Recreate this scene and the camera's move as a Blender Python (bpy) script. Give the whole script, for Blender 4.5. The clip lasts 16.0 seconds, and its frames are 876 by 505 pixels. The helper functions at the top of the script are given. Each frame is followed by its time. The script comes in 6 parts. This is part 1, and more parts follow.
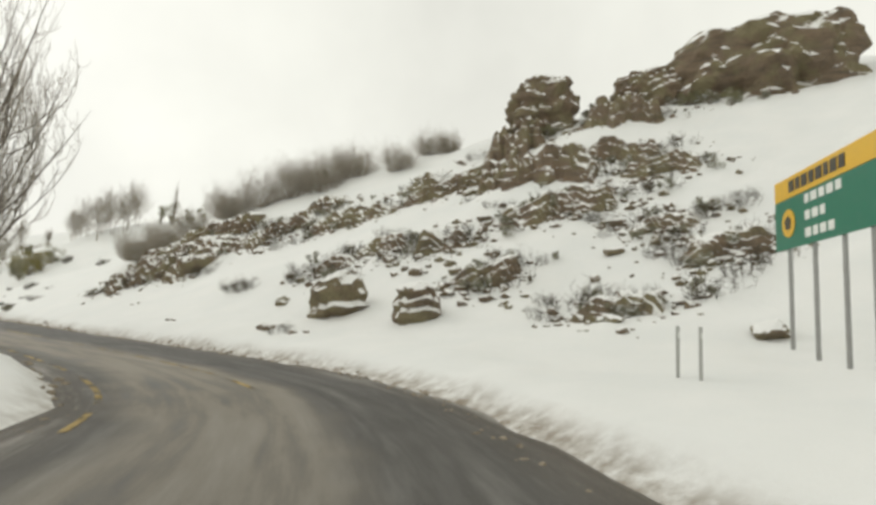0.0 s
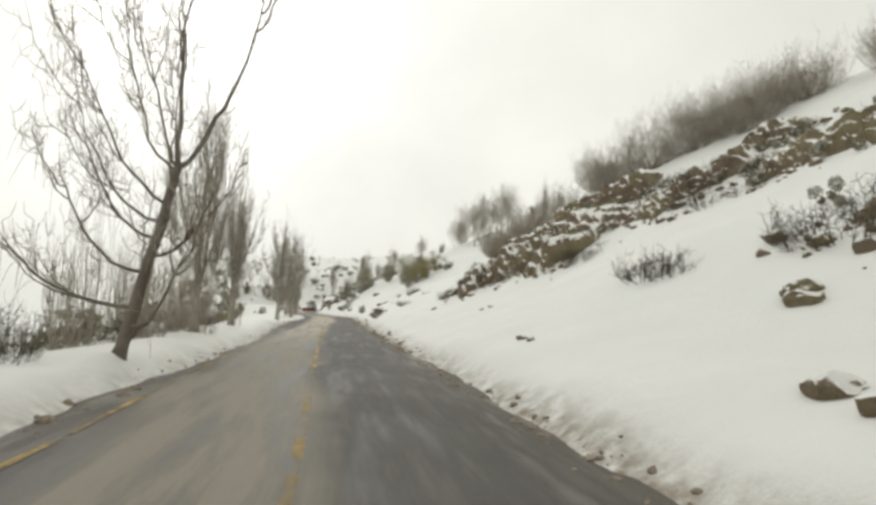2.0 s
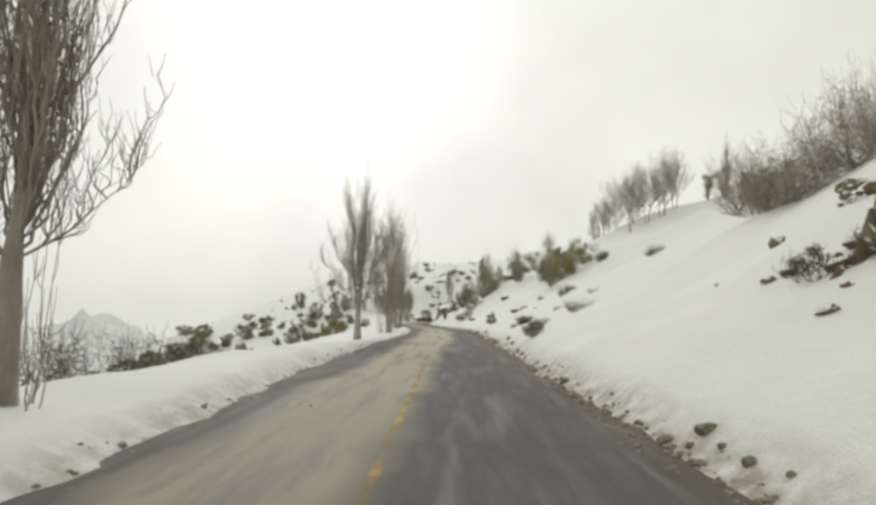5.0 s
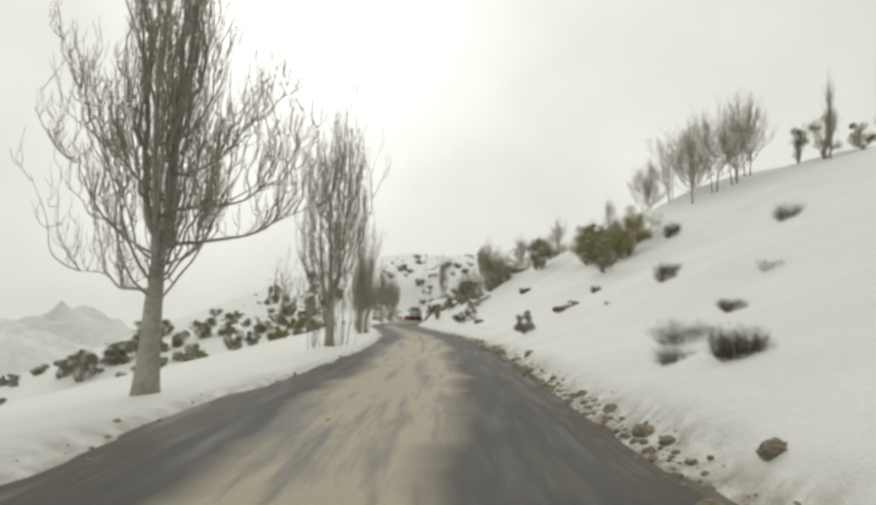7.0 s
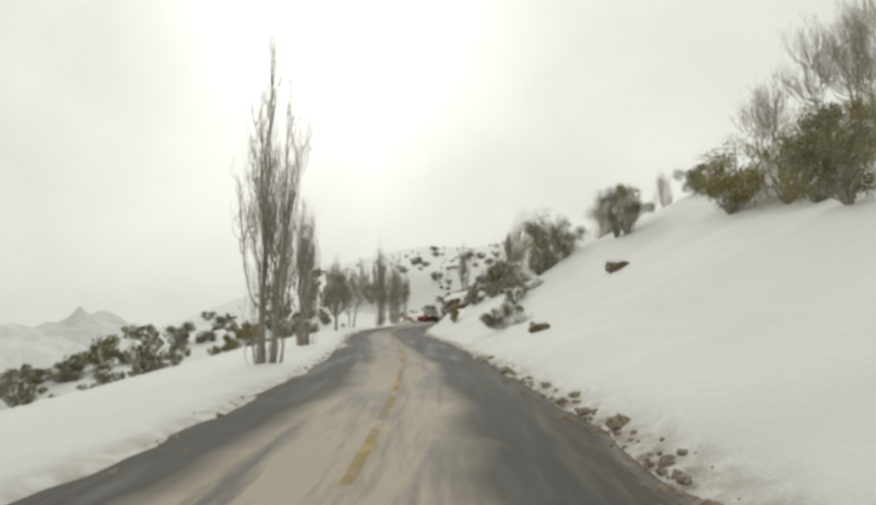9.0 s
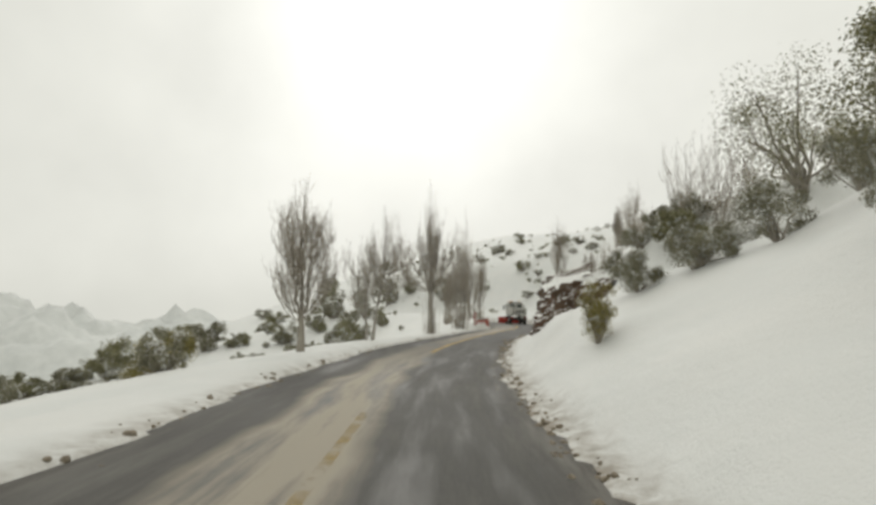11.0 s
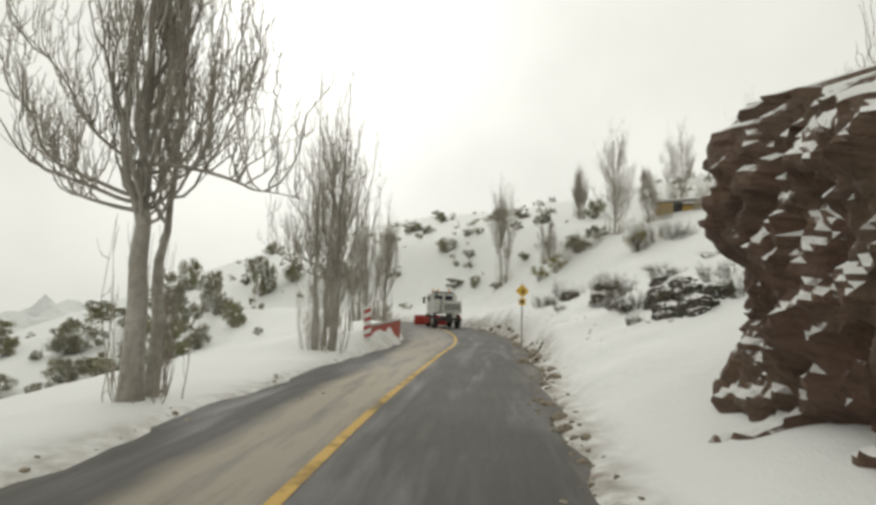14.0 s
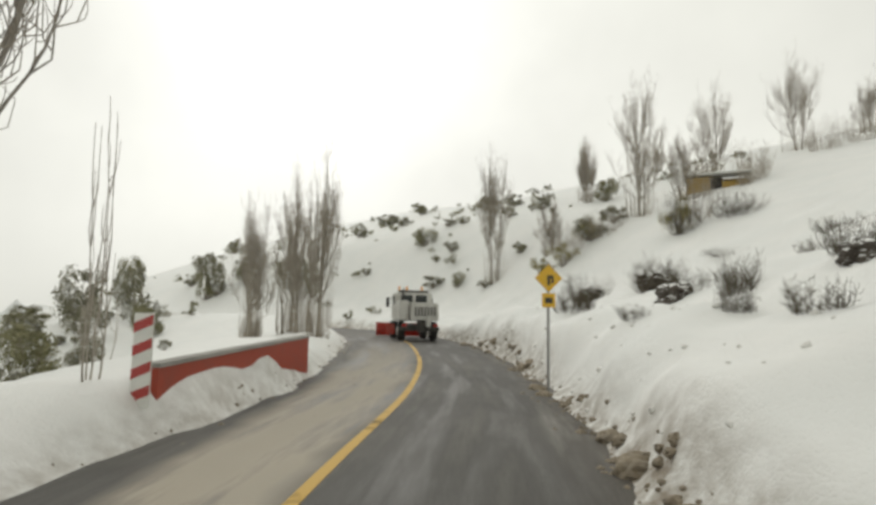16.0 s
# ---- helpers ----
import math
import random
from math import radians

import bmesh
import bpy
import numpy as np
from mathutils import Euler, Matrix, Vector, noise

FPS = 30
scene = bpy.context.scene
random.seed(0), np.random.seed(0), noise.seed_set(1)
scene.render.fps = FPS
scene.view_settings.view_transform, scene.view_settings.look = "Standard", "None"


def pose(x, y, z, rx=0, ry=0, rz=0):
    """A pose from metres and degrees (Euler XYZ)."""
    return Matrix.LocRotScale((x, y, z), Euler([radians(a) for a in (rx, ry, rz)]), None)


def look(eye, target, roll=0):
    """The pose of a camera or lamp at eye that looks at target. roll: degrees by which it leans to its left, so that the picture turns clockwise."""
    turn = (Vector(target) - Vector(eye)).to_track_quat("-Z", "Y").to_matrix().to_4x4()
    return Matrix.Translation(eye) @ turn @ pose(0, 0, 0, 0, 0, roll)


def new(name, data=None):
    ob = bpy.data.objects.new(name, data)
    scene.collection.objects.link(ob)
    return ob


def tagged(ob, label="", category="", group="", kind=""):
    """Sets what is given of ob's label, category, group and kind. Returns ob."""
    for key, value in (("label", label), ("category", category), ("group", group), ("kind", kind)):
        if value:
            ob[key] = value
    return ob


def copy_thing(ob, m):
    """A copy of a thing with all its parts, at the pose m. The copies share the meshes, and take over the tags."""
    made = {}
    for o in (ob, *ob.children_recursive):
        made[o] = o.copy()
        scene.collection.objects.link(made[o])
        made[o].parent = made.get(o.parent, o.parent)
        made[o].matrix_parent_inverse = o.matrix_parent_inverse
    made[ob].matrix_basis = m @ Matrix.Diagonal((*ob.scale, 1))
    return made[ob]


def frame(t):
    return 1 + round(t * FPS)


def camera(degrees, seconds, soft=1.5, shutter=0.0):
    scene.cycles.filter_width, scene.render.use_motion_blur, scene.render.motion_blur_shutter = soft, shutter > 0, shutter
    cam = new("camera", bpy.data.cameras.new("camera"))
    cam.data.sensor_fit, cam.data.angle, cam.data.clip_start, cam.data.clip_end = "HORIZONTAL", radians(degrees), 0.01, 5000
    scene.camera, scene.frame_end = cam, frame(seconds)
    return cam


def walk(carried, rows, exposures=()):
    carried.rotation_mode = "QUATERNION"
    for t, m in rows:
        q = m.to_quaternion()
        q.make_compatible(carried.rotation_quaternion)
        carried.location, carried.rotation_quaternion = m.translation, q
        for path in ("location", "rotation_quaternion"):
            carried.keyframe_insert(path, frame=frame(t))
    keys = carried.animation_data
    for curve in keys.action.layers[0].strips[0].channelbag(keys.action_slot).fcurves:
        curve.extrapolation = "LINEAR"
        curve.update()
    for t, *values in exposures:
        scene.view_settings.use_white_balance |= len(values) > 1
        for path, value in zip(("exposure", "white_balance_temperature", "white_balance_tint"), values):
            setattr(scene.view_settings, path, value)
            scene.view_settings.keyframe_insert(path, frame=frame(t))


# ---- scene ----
cam = camera(73.0, 16.0, soft=3.2)
PATH = [
    (0.0, -6.612, 16.844, 1.752, 96.19, -2.00, -45.27),
    (0.5, -3.511, 20.831, 1.768, 96.05, -2.15, -35.84),
    (1.0, -1.191, 25.176, 1.808, 95.54, -1.92, -26.16),
    (1.5, 0.208, 30.159, 1.755, 95.05, -1.25, -17.62),
    (2.0, 1.071, 34.863, 1.771, 95.49, -1.67, -10.33),
    (2.5, 1.678, 39.134, 1.756, 95.15, 0.32, -3.34),
    (3.0, 1.700, 42.879, 1.708, 95.49, -0.17, 2.11),
    (3.5, 1.555, 47.275, 1.776, 95.42, -1.86, 2.88),
    (4.0, 1.560, 52.000, 1.683, 96.14, -0.05, 1.62),
    (6.5, 1.178, 81.817, 1.776, 95.95, -0.98, 0.02),
    (7.0, 1.309, 89.270, 1.804, 95.90, -1.13, 0.22),
    (7.5, 1.547, 96.318, 1.768, 95.87, -0.94, 0.62),
    (8.0, 1.570, 103.243, 1.737, 96.06, -1.10, 1.05),
    (8.5, 1.681, 110.135, 1.715, 95.82, -0.99, 1.56),
    (9.0, 1.560, 116.888, 1.785, 95.82, -0.15, 2.35),
    (11.5, -1.035, 154.103, 1.789, 95.78, -0.66, 11.21),
    (12.0, -2.034, 159.939, 1.781, 96.12, -0.79, 11.11),
    (12.5, -2.917, 165.741, 1.707, 95.82, -1.16, 9.11),
    (13.0, -3.489, 171.414, 1.716, 95.62, -1.20, 6.53),
    (13.5, -3.775, 176.658, 1.702, 95.53, -1.52, 3.90),
    (14.0, -3.635, 181.260, 1.710, 95.42, -1.18, 1.72),
    (14.5, -3.478, 185.709, 1.707, 95.43, -1.01, 0.18),
    (15.0, -3.251, 189.627, 1.741, 95.60, -0.59, -0.31),
    (15.5, -3.023, 192.986, 1.755, 95.71, -0.79, -0.12),
    (16.0, -2.942, 196.174, 1.785, 95.84, -0.95, 0.35),
]
walk(cam, [(t, pose(*p)) for t, *p in PATH], exposures=[(0.0, 0.17), (1.5, 0.13), (3.0, 0.03), (4.5, -0.01), (7.0, -0.08), (9.0, -0.08), (12.0, -0.07), (13.5, 0.0), (16.0, 0.02)])

# ---- sky and light: a bright overcast, the sun behind the cloud ahead and to the left ----
SUN_TURN, SUN_HIGH = 12.0, 32.0
world = bpy.data.worlds.new("overcast_sky")
scene.world = world
world.use_nodes = True
wn, wl = world.node_tree.nodes, world.node_tree.links
sky = wn.new("ShaderNodeTexSky")
sky.sky_type, sky.sun_disc = "NISHITA", False
sky.sun_elevation, sky.sun_rotation = radians(SUN_HIGH), radians(-SUN_TURN)
sky.air_density, sky.dust_density, sky.ozone_density = 1.0, 6.0, 0.5
grey = wn.new("ShaderNodeHueSaturation")
grey.inputs["Saturation"].default_value = 0.06
wl.new(sky.outputs[0], grey.inputs["Color"])
coord = wn.new("ShaderNodeTexCoord")
cloud = wn.new("ShaderNodeTexNoise")
cloud.inputs["Scale"].default_value, cloud.inputs["Detail"].default_value = 2.2, 5
wl.new(coord.outputs["Generated"], cloud.inputs["Vector"])
cloud_ramp = wn.new("ShaderNodeMapRange")
cloud_ramp.inputs["From Min"].default_value, cloud_ramp.inputs["From Max"].default_value = 0.3, 0.7
cloud_ramp.inputs["To Min"].default_value, cloud_ramp.inputs["To Max"].default_value = 0.86, 1.08
wl.new(cloud.outputs["Fac"], cloud_ramp.inputs["Value"])
veil = wn.new("ShaderNodeMix")
veil.data_type = "RGBA"
veil.inputs["Factor"].default_value = 0.90
veil.inputs["B"].default_value = (9.75, 9.75, 8.85, 1)
wl.new(grey.outputs[0], veil.inputs["A"])
shade = wn.new("ShaderNodeMix")
shade.data_type, shade.blend_type = "RGBA", "MULTIPLY"
shade.inputs["Factor"].default_value = 1.0
wl.new(veil.outputs["Result"], shade.inputs["A"])
wl.new(cloud_ramp.outputs[0], shade.inputs["B"])
wl.new(shade.outputs["Result"], wn["Background"].inputs["Color"])
wn["Background"].inputs["Strength"].default_value = 0.0875

sun = new("sun", bpy.data.lights.new("sun", "SUN"))
sun.data.energy, sun.data.angle, sun.data.color = 0.5, radians(30), (1.0, 0.97, 0.92)
sun.matrix_world = look((0, 0, 0), (math.sin(radians(SUN_TURN)) * math.cos(radians(SUN_HIGH)), -math.cos(radians(SUN_TURN)) * math.cos(radians(SUN_HIGH)), -math.sin(radians(SUN_HIGH))))

# ---- the lie of the land ----
# the road's centre line, as places that the car's way passes
ROAD_Y = np.array([17.4, 21.2, 26.5, 31.9, 40.3, 52, 78, 104, 123.5, 136.5, 149.5, 162.5, 175.5, 188.5, 201.5, 210.6, 221, 234, 247])
ROAD_X = np.array([-7.02, -4.03, -0.91, 0.39, 0.72, 0.65, 0.59, 0.52, 0.26, -0.52, -2.08, -4.16, -5.2, -5.07, -4.29, -3.64, -3.9, -5.46, -9.1])
# from the centre line to the snow's edge, which creeps into the road in places
EDGE_LEFT = ([46, 54, 69, 85, 100, 112, 136, 155, 176, 187, 201, 205, 209, 214, 224], [3.5, 3.05, 3.05, 3.6, 3.6, 2.6, 2.6, 2.8, 2.7, 2.5, 2.5, 2.4, 2.5, 2.8, 3.4])
EDGE_RIGHT = ([120, 136, 178, 187, 197, 203, 210, 222], [3.5, 3.0, 2.9, 2.65, 3.15, 3.3, 3.0, 3.35])


def road_half(d, s):
    return np.where(d > 0, np.interp(s, *EDGE_RIGHT), np.interp(s, *EDGE_LEFT))


def spline(points, step):
    """A smooth line through the points, cut into steps of about that length."""
    p = np.array(points, float)
    p = np.vstack([2 * p[0] - p[1], p, 2 * p[-1] - p[-2]])
    out = []
    for k in range(1, len(p) - 2):
        n = max(2, int(np.linalg.norm(p[k + 1] - p[k]) / step))
        for u in np.arange(n) / n:
            a, b, c, d = p[k - 1:k + 3]
            out.append(0.5 * (2 * b + (c - a) * u + (2 * a - 5 * b + 4 * c - d) * u * u + (3 * b - a - 3 * c + d) * u ** 3))
    out.append(p[-2])
    return np.array(out)


BEHIND = [(-80, 3.9), (-57, 3.2), (-36.4, 4.5), (-19.5, 9.4)]
AHEAD = [(-16.2, 257.4), (-27.3, 265), (-41, 269)]
CENTRE = spline(BEHIND + list(zip(ROAD_X, ROAD_Y)) + AHEAD, 1.0)


def wave(x, y, scale, seed=0.0):
    """Soft bumps between about -1 and 1."""
    a, b = x / scale + seed * 1.7, y / scale - seed * 2.3
    return (np.sin(a + 1.3 * np.sin(b * 0.9 + seed)) * np.cos(b * 1.1 + 0.8 * np.sin(a * 1.3)) + 0.5 * np.sin(2.3 * a - 1.7 * b + seed) * np.cos(2.1 * b + a)) / 1.3


def soft(a, b, k):
    """The larger of the two, with a rounded join."""
    return 0.5 * (a + b + np.sqrt((a - b) ** 2 + k * k))


def ease(v, lo, hi):
    u = np.clip((v - lo) / (hi - lo), 0, 1)
    return u * u * (3 - 2 * u)


def beside_road(x, y):
    """Distance from the road's centre, to the right positive, and the nearest place's y."""
    x, y = np.asarray(x, float), np.asarray(y, float)
    best, side, along = np.full(x.shape, 1e9), np.zeros(x.shape), np.zeros(x.shape)
    seg = CENTRE[1:] - CENTRE[:-1]
    for (px, py), (sx, sy) in zip(CENTRE[:-1], seg):
        ll = sx * sx + sy * sy
        u = np.clip(((x - px) * sx + (y - py) * sy) / ll, 0, 1)
        dx, dy = x - px - u * sx, y - py - u * sy
        q = dx * dx + dy * dy
        near = q < best
        best = np.where(near, q, best)
        side = np.where(near, np.sign(dx * sy - dy * sx), side)
        along = np.where(near, py + u * sy, along)
    return np.sqrt(best) * np.where(side == 0, 1, side), along


# the slope right of the road, station by station: y, rise near the road, rise further up, where it changes
ST_Y = [-78, 6.5, 26, 41.6, 59.8, 78, 93.6, 110.5, 130, 148.2, 161.2, 172.9, 188.5, 197.6, 214.5, 240.5]
ST_A = [.10, .12, .16, .38, .42, .50, .45, .40, .42, .52, .62, .42, .42, .55, .55, .50]
ST_B = [.42, .50, .55, .60, .62, .68, .55, .44, .44, .48, .52, .54, .55, .55, .50, .45]
ST_K = [20.8, 15.6, 11.7, 5.85, 5.85, 5.2, 6.5, 7.8, 9.1, 7.8, 6.5, 6.5, 7.8, 7.8, 7.8, 7.8]
ST_H = [33.8, 30.5, 29.5, 28.0, 22.1, 22.1, 22.1, 22.1, 21.4, 22.1, 22.1, 22.8, 22.1, 20.8, 19.5, 19.5]


def height(x, y):
    """The snow's height at a place."""
    x, y = np.asarray(x, float), np.asarray(y, float)
    d, s = beside_road(x, y)
    half = road_half(d, s)
    # the broad hillside that the road is cut into
    far = 26 + 0.30 * (x + 12.4) + 0.27 * (y - 338)
    cap = 28.6 - np.clip(0.2 * (x + 10.4), 0, 3.1) + 0.17 * np.maximum(x - 26, 0) - 0.10 * np.maximum(-13 - x, 0) - 0.42 * np.maximum(-60 - x, 0) + 0.01 * (y - 338) + 1.7 * wave(x, y, 30, 2)
    far = -soft(-far, -cap, 6.5)
    far = soft(far, -143 + 0 * x, 39)
    # right of the road
    r = np.maximum(d - 3.54, 0)
    a, b, k = (np.interp(s, ST_Y, v) for v in (ST_A, ST_B, ST_K))
    right = a * r + (b - a) * soft(r - k, 0, 2.6) - (b - a) * 0.5 * (np.sqrt(k * k + 6.8) - k)
    top = np.interp(s, ST_Y, ST_H)
    right = top - soft(top - right, 0, 3.9) + 0.28 * soft(right - top, 0, 3.9)
    right = right + np.minimum(r, 8) / 8 * (0.45 * wave(x, y, 6.9, 1) + 0.15 * wave(x, y, 2.2, 4))
    right = right + 3.0 * ease(r, 3.0, 6.5) * (1 - ease(r, 7, 20)) * ease(s, 168, 174) * (1 - ease(s, 189, 194))
    right = right + 0.65 * ease(r, 0.2, 1.8) * (1 - ease(r, 5, 9)) * ease(s, 160, 167) * (1 - ease(s, 171, 176))
    over = ease(s, 195, 253)
    right = right * (1 - over) + over * np.where(r > 0, soft(far * ease(r, 0, 18), 0.35 * np.minimum(r, 4) - 0.5 * np.maximum(r - 8, 0), 0.6), 0)
    # left of the road
    l = np.maximum(-d - 3.54, 0)
    low = np.interp(s, [84, 104, 156, 166, 178, 190, 199, 207], [0, 0.55, 0.55, 0.40, 0.40, 0.55, 0.45, 0.12])
    left = soft(far - 1.3, 0.29 - low - 0.26 * soft(l - 4.0, 0, 1.6), 1.6)
    left = np.where(l < 4, np.minimum(left, 1.2), left) * ease(l, 0.0, 3.1)
    left = left + np.minimum(l, 6) / 6 * (0.16 * wave(x, y, 6.1, 3) + 0.06 * wave(x, y, 2.5, 6))
    side = np.where(d > 0, right, left)
    # pushed-up snow along both edges, ragged
    e = np.abs(d) - half + 0.18 * wave(x, y, 1.1, 5) + 0.16 * wave(x, y, 3.4, 8)
    berm = np.where(d > 0, 0.36 + 0.75 * ease(s, 196, 208) * (1 - ease(s, 226, 242)), 0.44 - 0.5 * low) * ease(e, 0.0, 1.1) * (1 - 0.75 * ease(e, 1.6, 4.4)) * (1 + 0.35 * wave(x, y, 1.6, 7))
    z = side + berm
    # the bank below the parapet
    z = z + np.where(d < 0, 0.55, 0) * ease(s, 200.5, 204) * (1 - ease(s, 213, 219)) * ease(e, 0.0, 0.75) * (1 - 0.7 * ease(e, 1.6, 4.5))
    churn = ease(e, 0.1, 0.8) * (1 - ease(e, 7, 11)) * np.where(d > 0, 0.35 + ease(s, 192, 204), 0.25)
    z = z + churn * (0.07 * wave(x, y, 0.62, 9) + 0.10 * wave(x, y, 1.35, 11))
    z = z - 0.06 * (1 - ease(e, -0.1, 0.25))
    return np.where(np.abs(d) < 5.2, np.maximum(z, 0.10 * ease(e, 0.0, 0.35) - 0.06 * (1 - ease(e, 0.0, 0.2))), z)

# ---- materials ----
def material(name, rough=0.8, metal=0.0):
    m = bpy.data.materials.new(name)
    m.use_nodes = True
    s = m.node_tree.nodes["Principled BSDF"]
    s.inputs["Roughness"].default_value, s.inputs["Metallic"].default_value = rough, metal
    return m, m.node_tree.nodes, m.node_tree.links, s


def rgb(c):
    return (c[0], c[1], c[2], 1)


def noise_node(n, l, vec, scale, detail=4, rough=0.6):
    t = n.new("ShaderNodeTexNoise")
    t.inputs["Scale"].default_value, t.inputs["Detail"].default_value, t.inputs["Roughness"].default_value = scale, detail, rough
    if vec is not None:
        l.new(vec, t.inputs["Vector"])
    return t.outputs["Fac"]


def span(n, l, v, a, b, lo=0.0, hi=1.0):
    r = n.new("ShaderNodeMapRange")
    r.inputs["From Min"].default_value, r.inputs["From Max"].default_value = a, b
    r.inputs["To Min"].default_value, r.inputs["To Max"].default_value = lo, hi
    l.new(v, r.inputs["Value"])
    return r.outputs[0]


def blend(n, l, fac, a, b, mode="MIX"):
    x = n.new("ShaderNodeMix")
    x.data_type, x.blend_type = "RGBA", mode
    for key, v in (("Factor", fac), ("A", a), ("B", b)):
        if isinstance(v, (int, float)):
            x.inputs[key].default_value = v
        elif isinstance(v, tuple):
            x.inputs[key].default_value = rgb(v)
        else:
            l.new(v, x.inputs[key])
    return x.outputs["Result"]


def times(n, l, a, b, op="MULTIPLY"):
    x = n.new("ShaderNodeMath")
    x.operation = op
    for k, v in enumerate((a, b)):
        if isinstance(v, (int, float)):
            x.inputs[k].default_value = v
        else:
            l.new(v, x.inputs[k])
    return x.outputs[0]


def relief(n, l, s, v, strength, dist):
    b = n.new("ShaderNodeBump")
    b.inputs["Strength"].default_value, b.inputs["Distance"].default_value = strength, dist
    l.new(v, b.inputs["Height"])
    l.new(b.outputs[0], s.inputs["Normal"])


def world_place(n):
    return n.new("ShaderNodeNewGeometry").outputs["Position"]


def two_tone(name, a, b, scale, rough=0.8, bump=0.4, dist=0.02, fine=None, metal=0.0, spot=None):
    """Grain of two colours at two scales, on the thing's own coordinates."""
    m, n, l, s = material(name, rough, metal)
    c = n.new("ShaderNodeTexCoord").outputs["Object"]
    big, small = noise_node(n, l, c, scale), noise_node(n, l, c, fine or scale * 7, 3)
    col = blend(n, l, span(n, l, big, 0.35, 0.65), a, b)
    col = blend(n, l, span(n, l, small, 0.3, 0.7, 0.0, 0.35), col, spot or tuple(v * 0.55 for v in a))
    l.new(col, s.inputs["Base Color"])
    relief(n, l, s, small, bump, dist)
    return m


def snow_material():
    m, n, l, s = material("snow", 0.75)
    p = world_place(n)
    big, mid, fine = noise_node(n, l, p, 0.35, 4), noise_node(n, l, p, 2.6, 5), noise_node(n, l, p, 26, 4)
    col = blend(n, l, span(n, l, big, 0.35, 0.7), (0.73, 0.74, 0.725), (0.775, 0.775, 0.755))
    att = n.new("ShaderNodeAttribute")
    att.attribute_name = "dirt"
    dirt = times(n, l, att.outputs["Fac"], span(n, l, mid, 0.35, 0.62))
    col = blend(n, l, dirt, col, (0.17, 0.13, 0.085))
    dust = times(n, l, att.outputs["Fac"], span(n, l, fine, 0.3, 0.7, 0, 0.45))
    col = blend(n, l, dust, col, (0.36, 0.31, 0.24))
    l.new(col, s.inputs["Base Color"])
    s.inputs["Subsurface Weight"].default_value = 0.0
    relief(n, l, s, blend(n, l, 0.35, mid, fine), 0.55, 0.10)
    return m


def road_material():
    """Wet patched asphalt with thin slush, sand in the middle and two darker wheel tracks."""
    m, n, l, s = material("wet_asphalt", 0.5)
    uv = n.new("ShaderNodeUVMap").outputs[0]
    sep = n.new("ShaderNodeSeparateXYZ")
    l.new(uv, sep.inputs[0])
    lat, lon = sep.outputs[0], sep.outputs[1]
    stretch = n.new("ShaderNodeMapping")
    stretch.inputs["Scale"].default_value = (1.6, 0.16, 1)
    l.new(uv, stretch.inputs["Vector"])
    streak = noise_node(n, l, stretch.outputs[0], 1.0, 6, 0.65)
    patch = noise_node(n, l, uv, 0.22, 3)
    grain = noise_node(n, l, uv, 45, 3)
    col = blend(n, l, span(n, l, grain, 0.3, 0.7), (0.046, 0.044, 0.040), (0.096, 0.091, 0.083))
    col = blend(n, l, span(n, l, patch, 0.42, 0.62, 0, 0.6), col, (0.105, 0.10, 0.092))
    # sandy slush between the tracks
    where = n.new("ShaderNodeAttribute")
    where.attribute_name = "sand_side"
    absd = times(n, l, lat, where.outputs["Fac"], "SUBTRACT")
    ab = n.new("ShaderNodeMath")
    ab.operation = "ABSOLUTE"
    l.new(absd, ab.inputs[0])
    breadth = n.new("ShaderNodeAttribute")
    breadth.attribute_name = "sand_breadth"
    wobble = times(n, l, span(n, l, patch, 0.3, 0.7, -0.25, 0.25), times(n, l, ab.outputs[0], breadth.outputs["Fac"], "DIVIDE"), "ADD")
    band = span(n, l, wobble, 0.65, 1.1, 1.0, 0.0)
    att = n.new("ShaderNodeAttribute")
    att.attribute_name = "sand"
    amount = times(n, l, times(n, l, band, att.outputs["Fac"]), span(n, l, streak, 0.33, 0.52))
    col = blend(n, l, amount, col, (0.44, 0.39, 0.31))
    # thin slush, more at the edges
    ed = n.new("ShaderNodeMath")
    ed.operation = "ABSOLUTE"
    l.new(lat, ed.inputs[0])
    rim = span(n, l, ed.outputs[0], 2.5, 3.6)
    slush = times(n, l, span(n, l, streak, 0.50, 0.72), times(n, l, times(n, l, rim, 0.7), 0.28, "ADD"))
    col = blend(n, l, slush, col, (0.42, 0.41, 0.385))
    mud = times(n, l, rim, span(n, l, grain, 0.45, 0.6, 0, 0.55))
    col = blend(n, l, mud, col, (0.17, 0.13, 0.085))
    l.new(col, s.inputs["Base Color"])
    l.new(span(n, l, streak, 0.35, 0.65, 0.5, 0.9), s.inputs["Roughness"])
    s.inputs["Specular IOR Level"].default_value = 0.22
    relief(n, l, s, blend(n, l, 0.5, grain, streak), 0.35, 0.02)
    return m


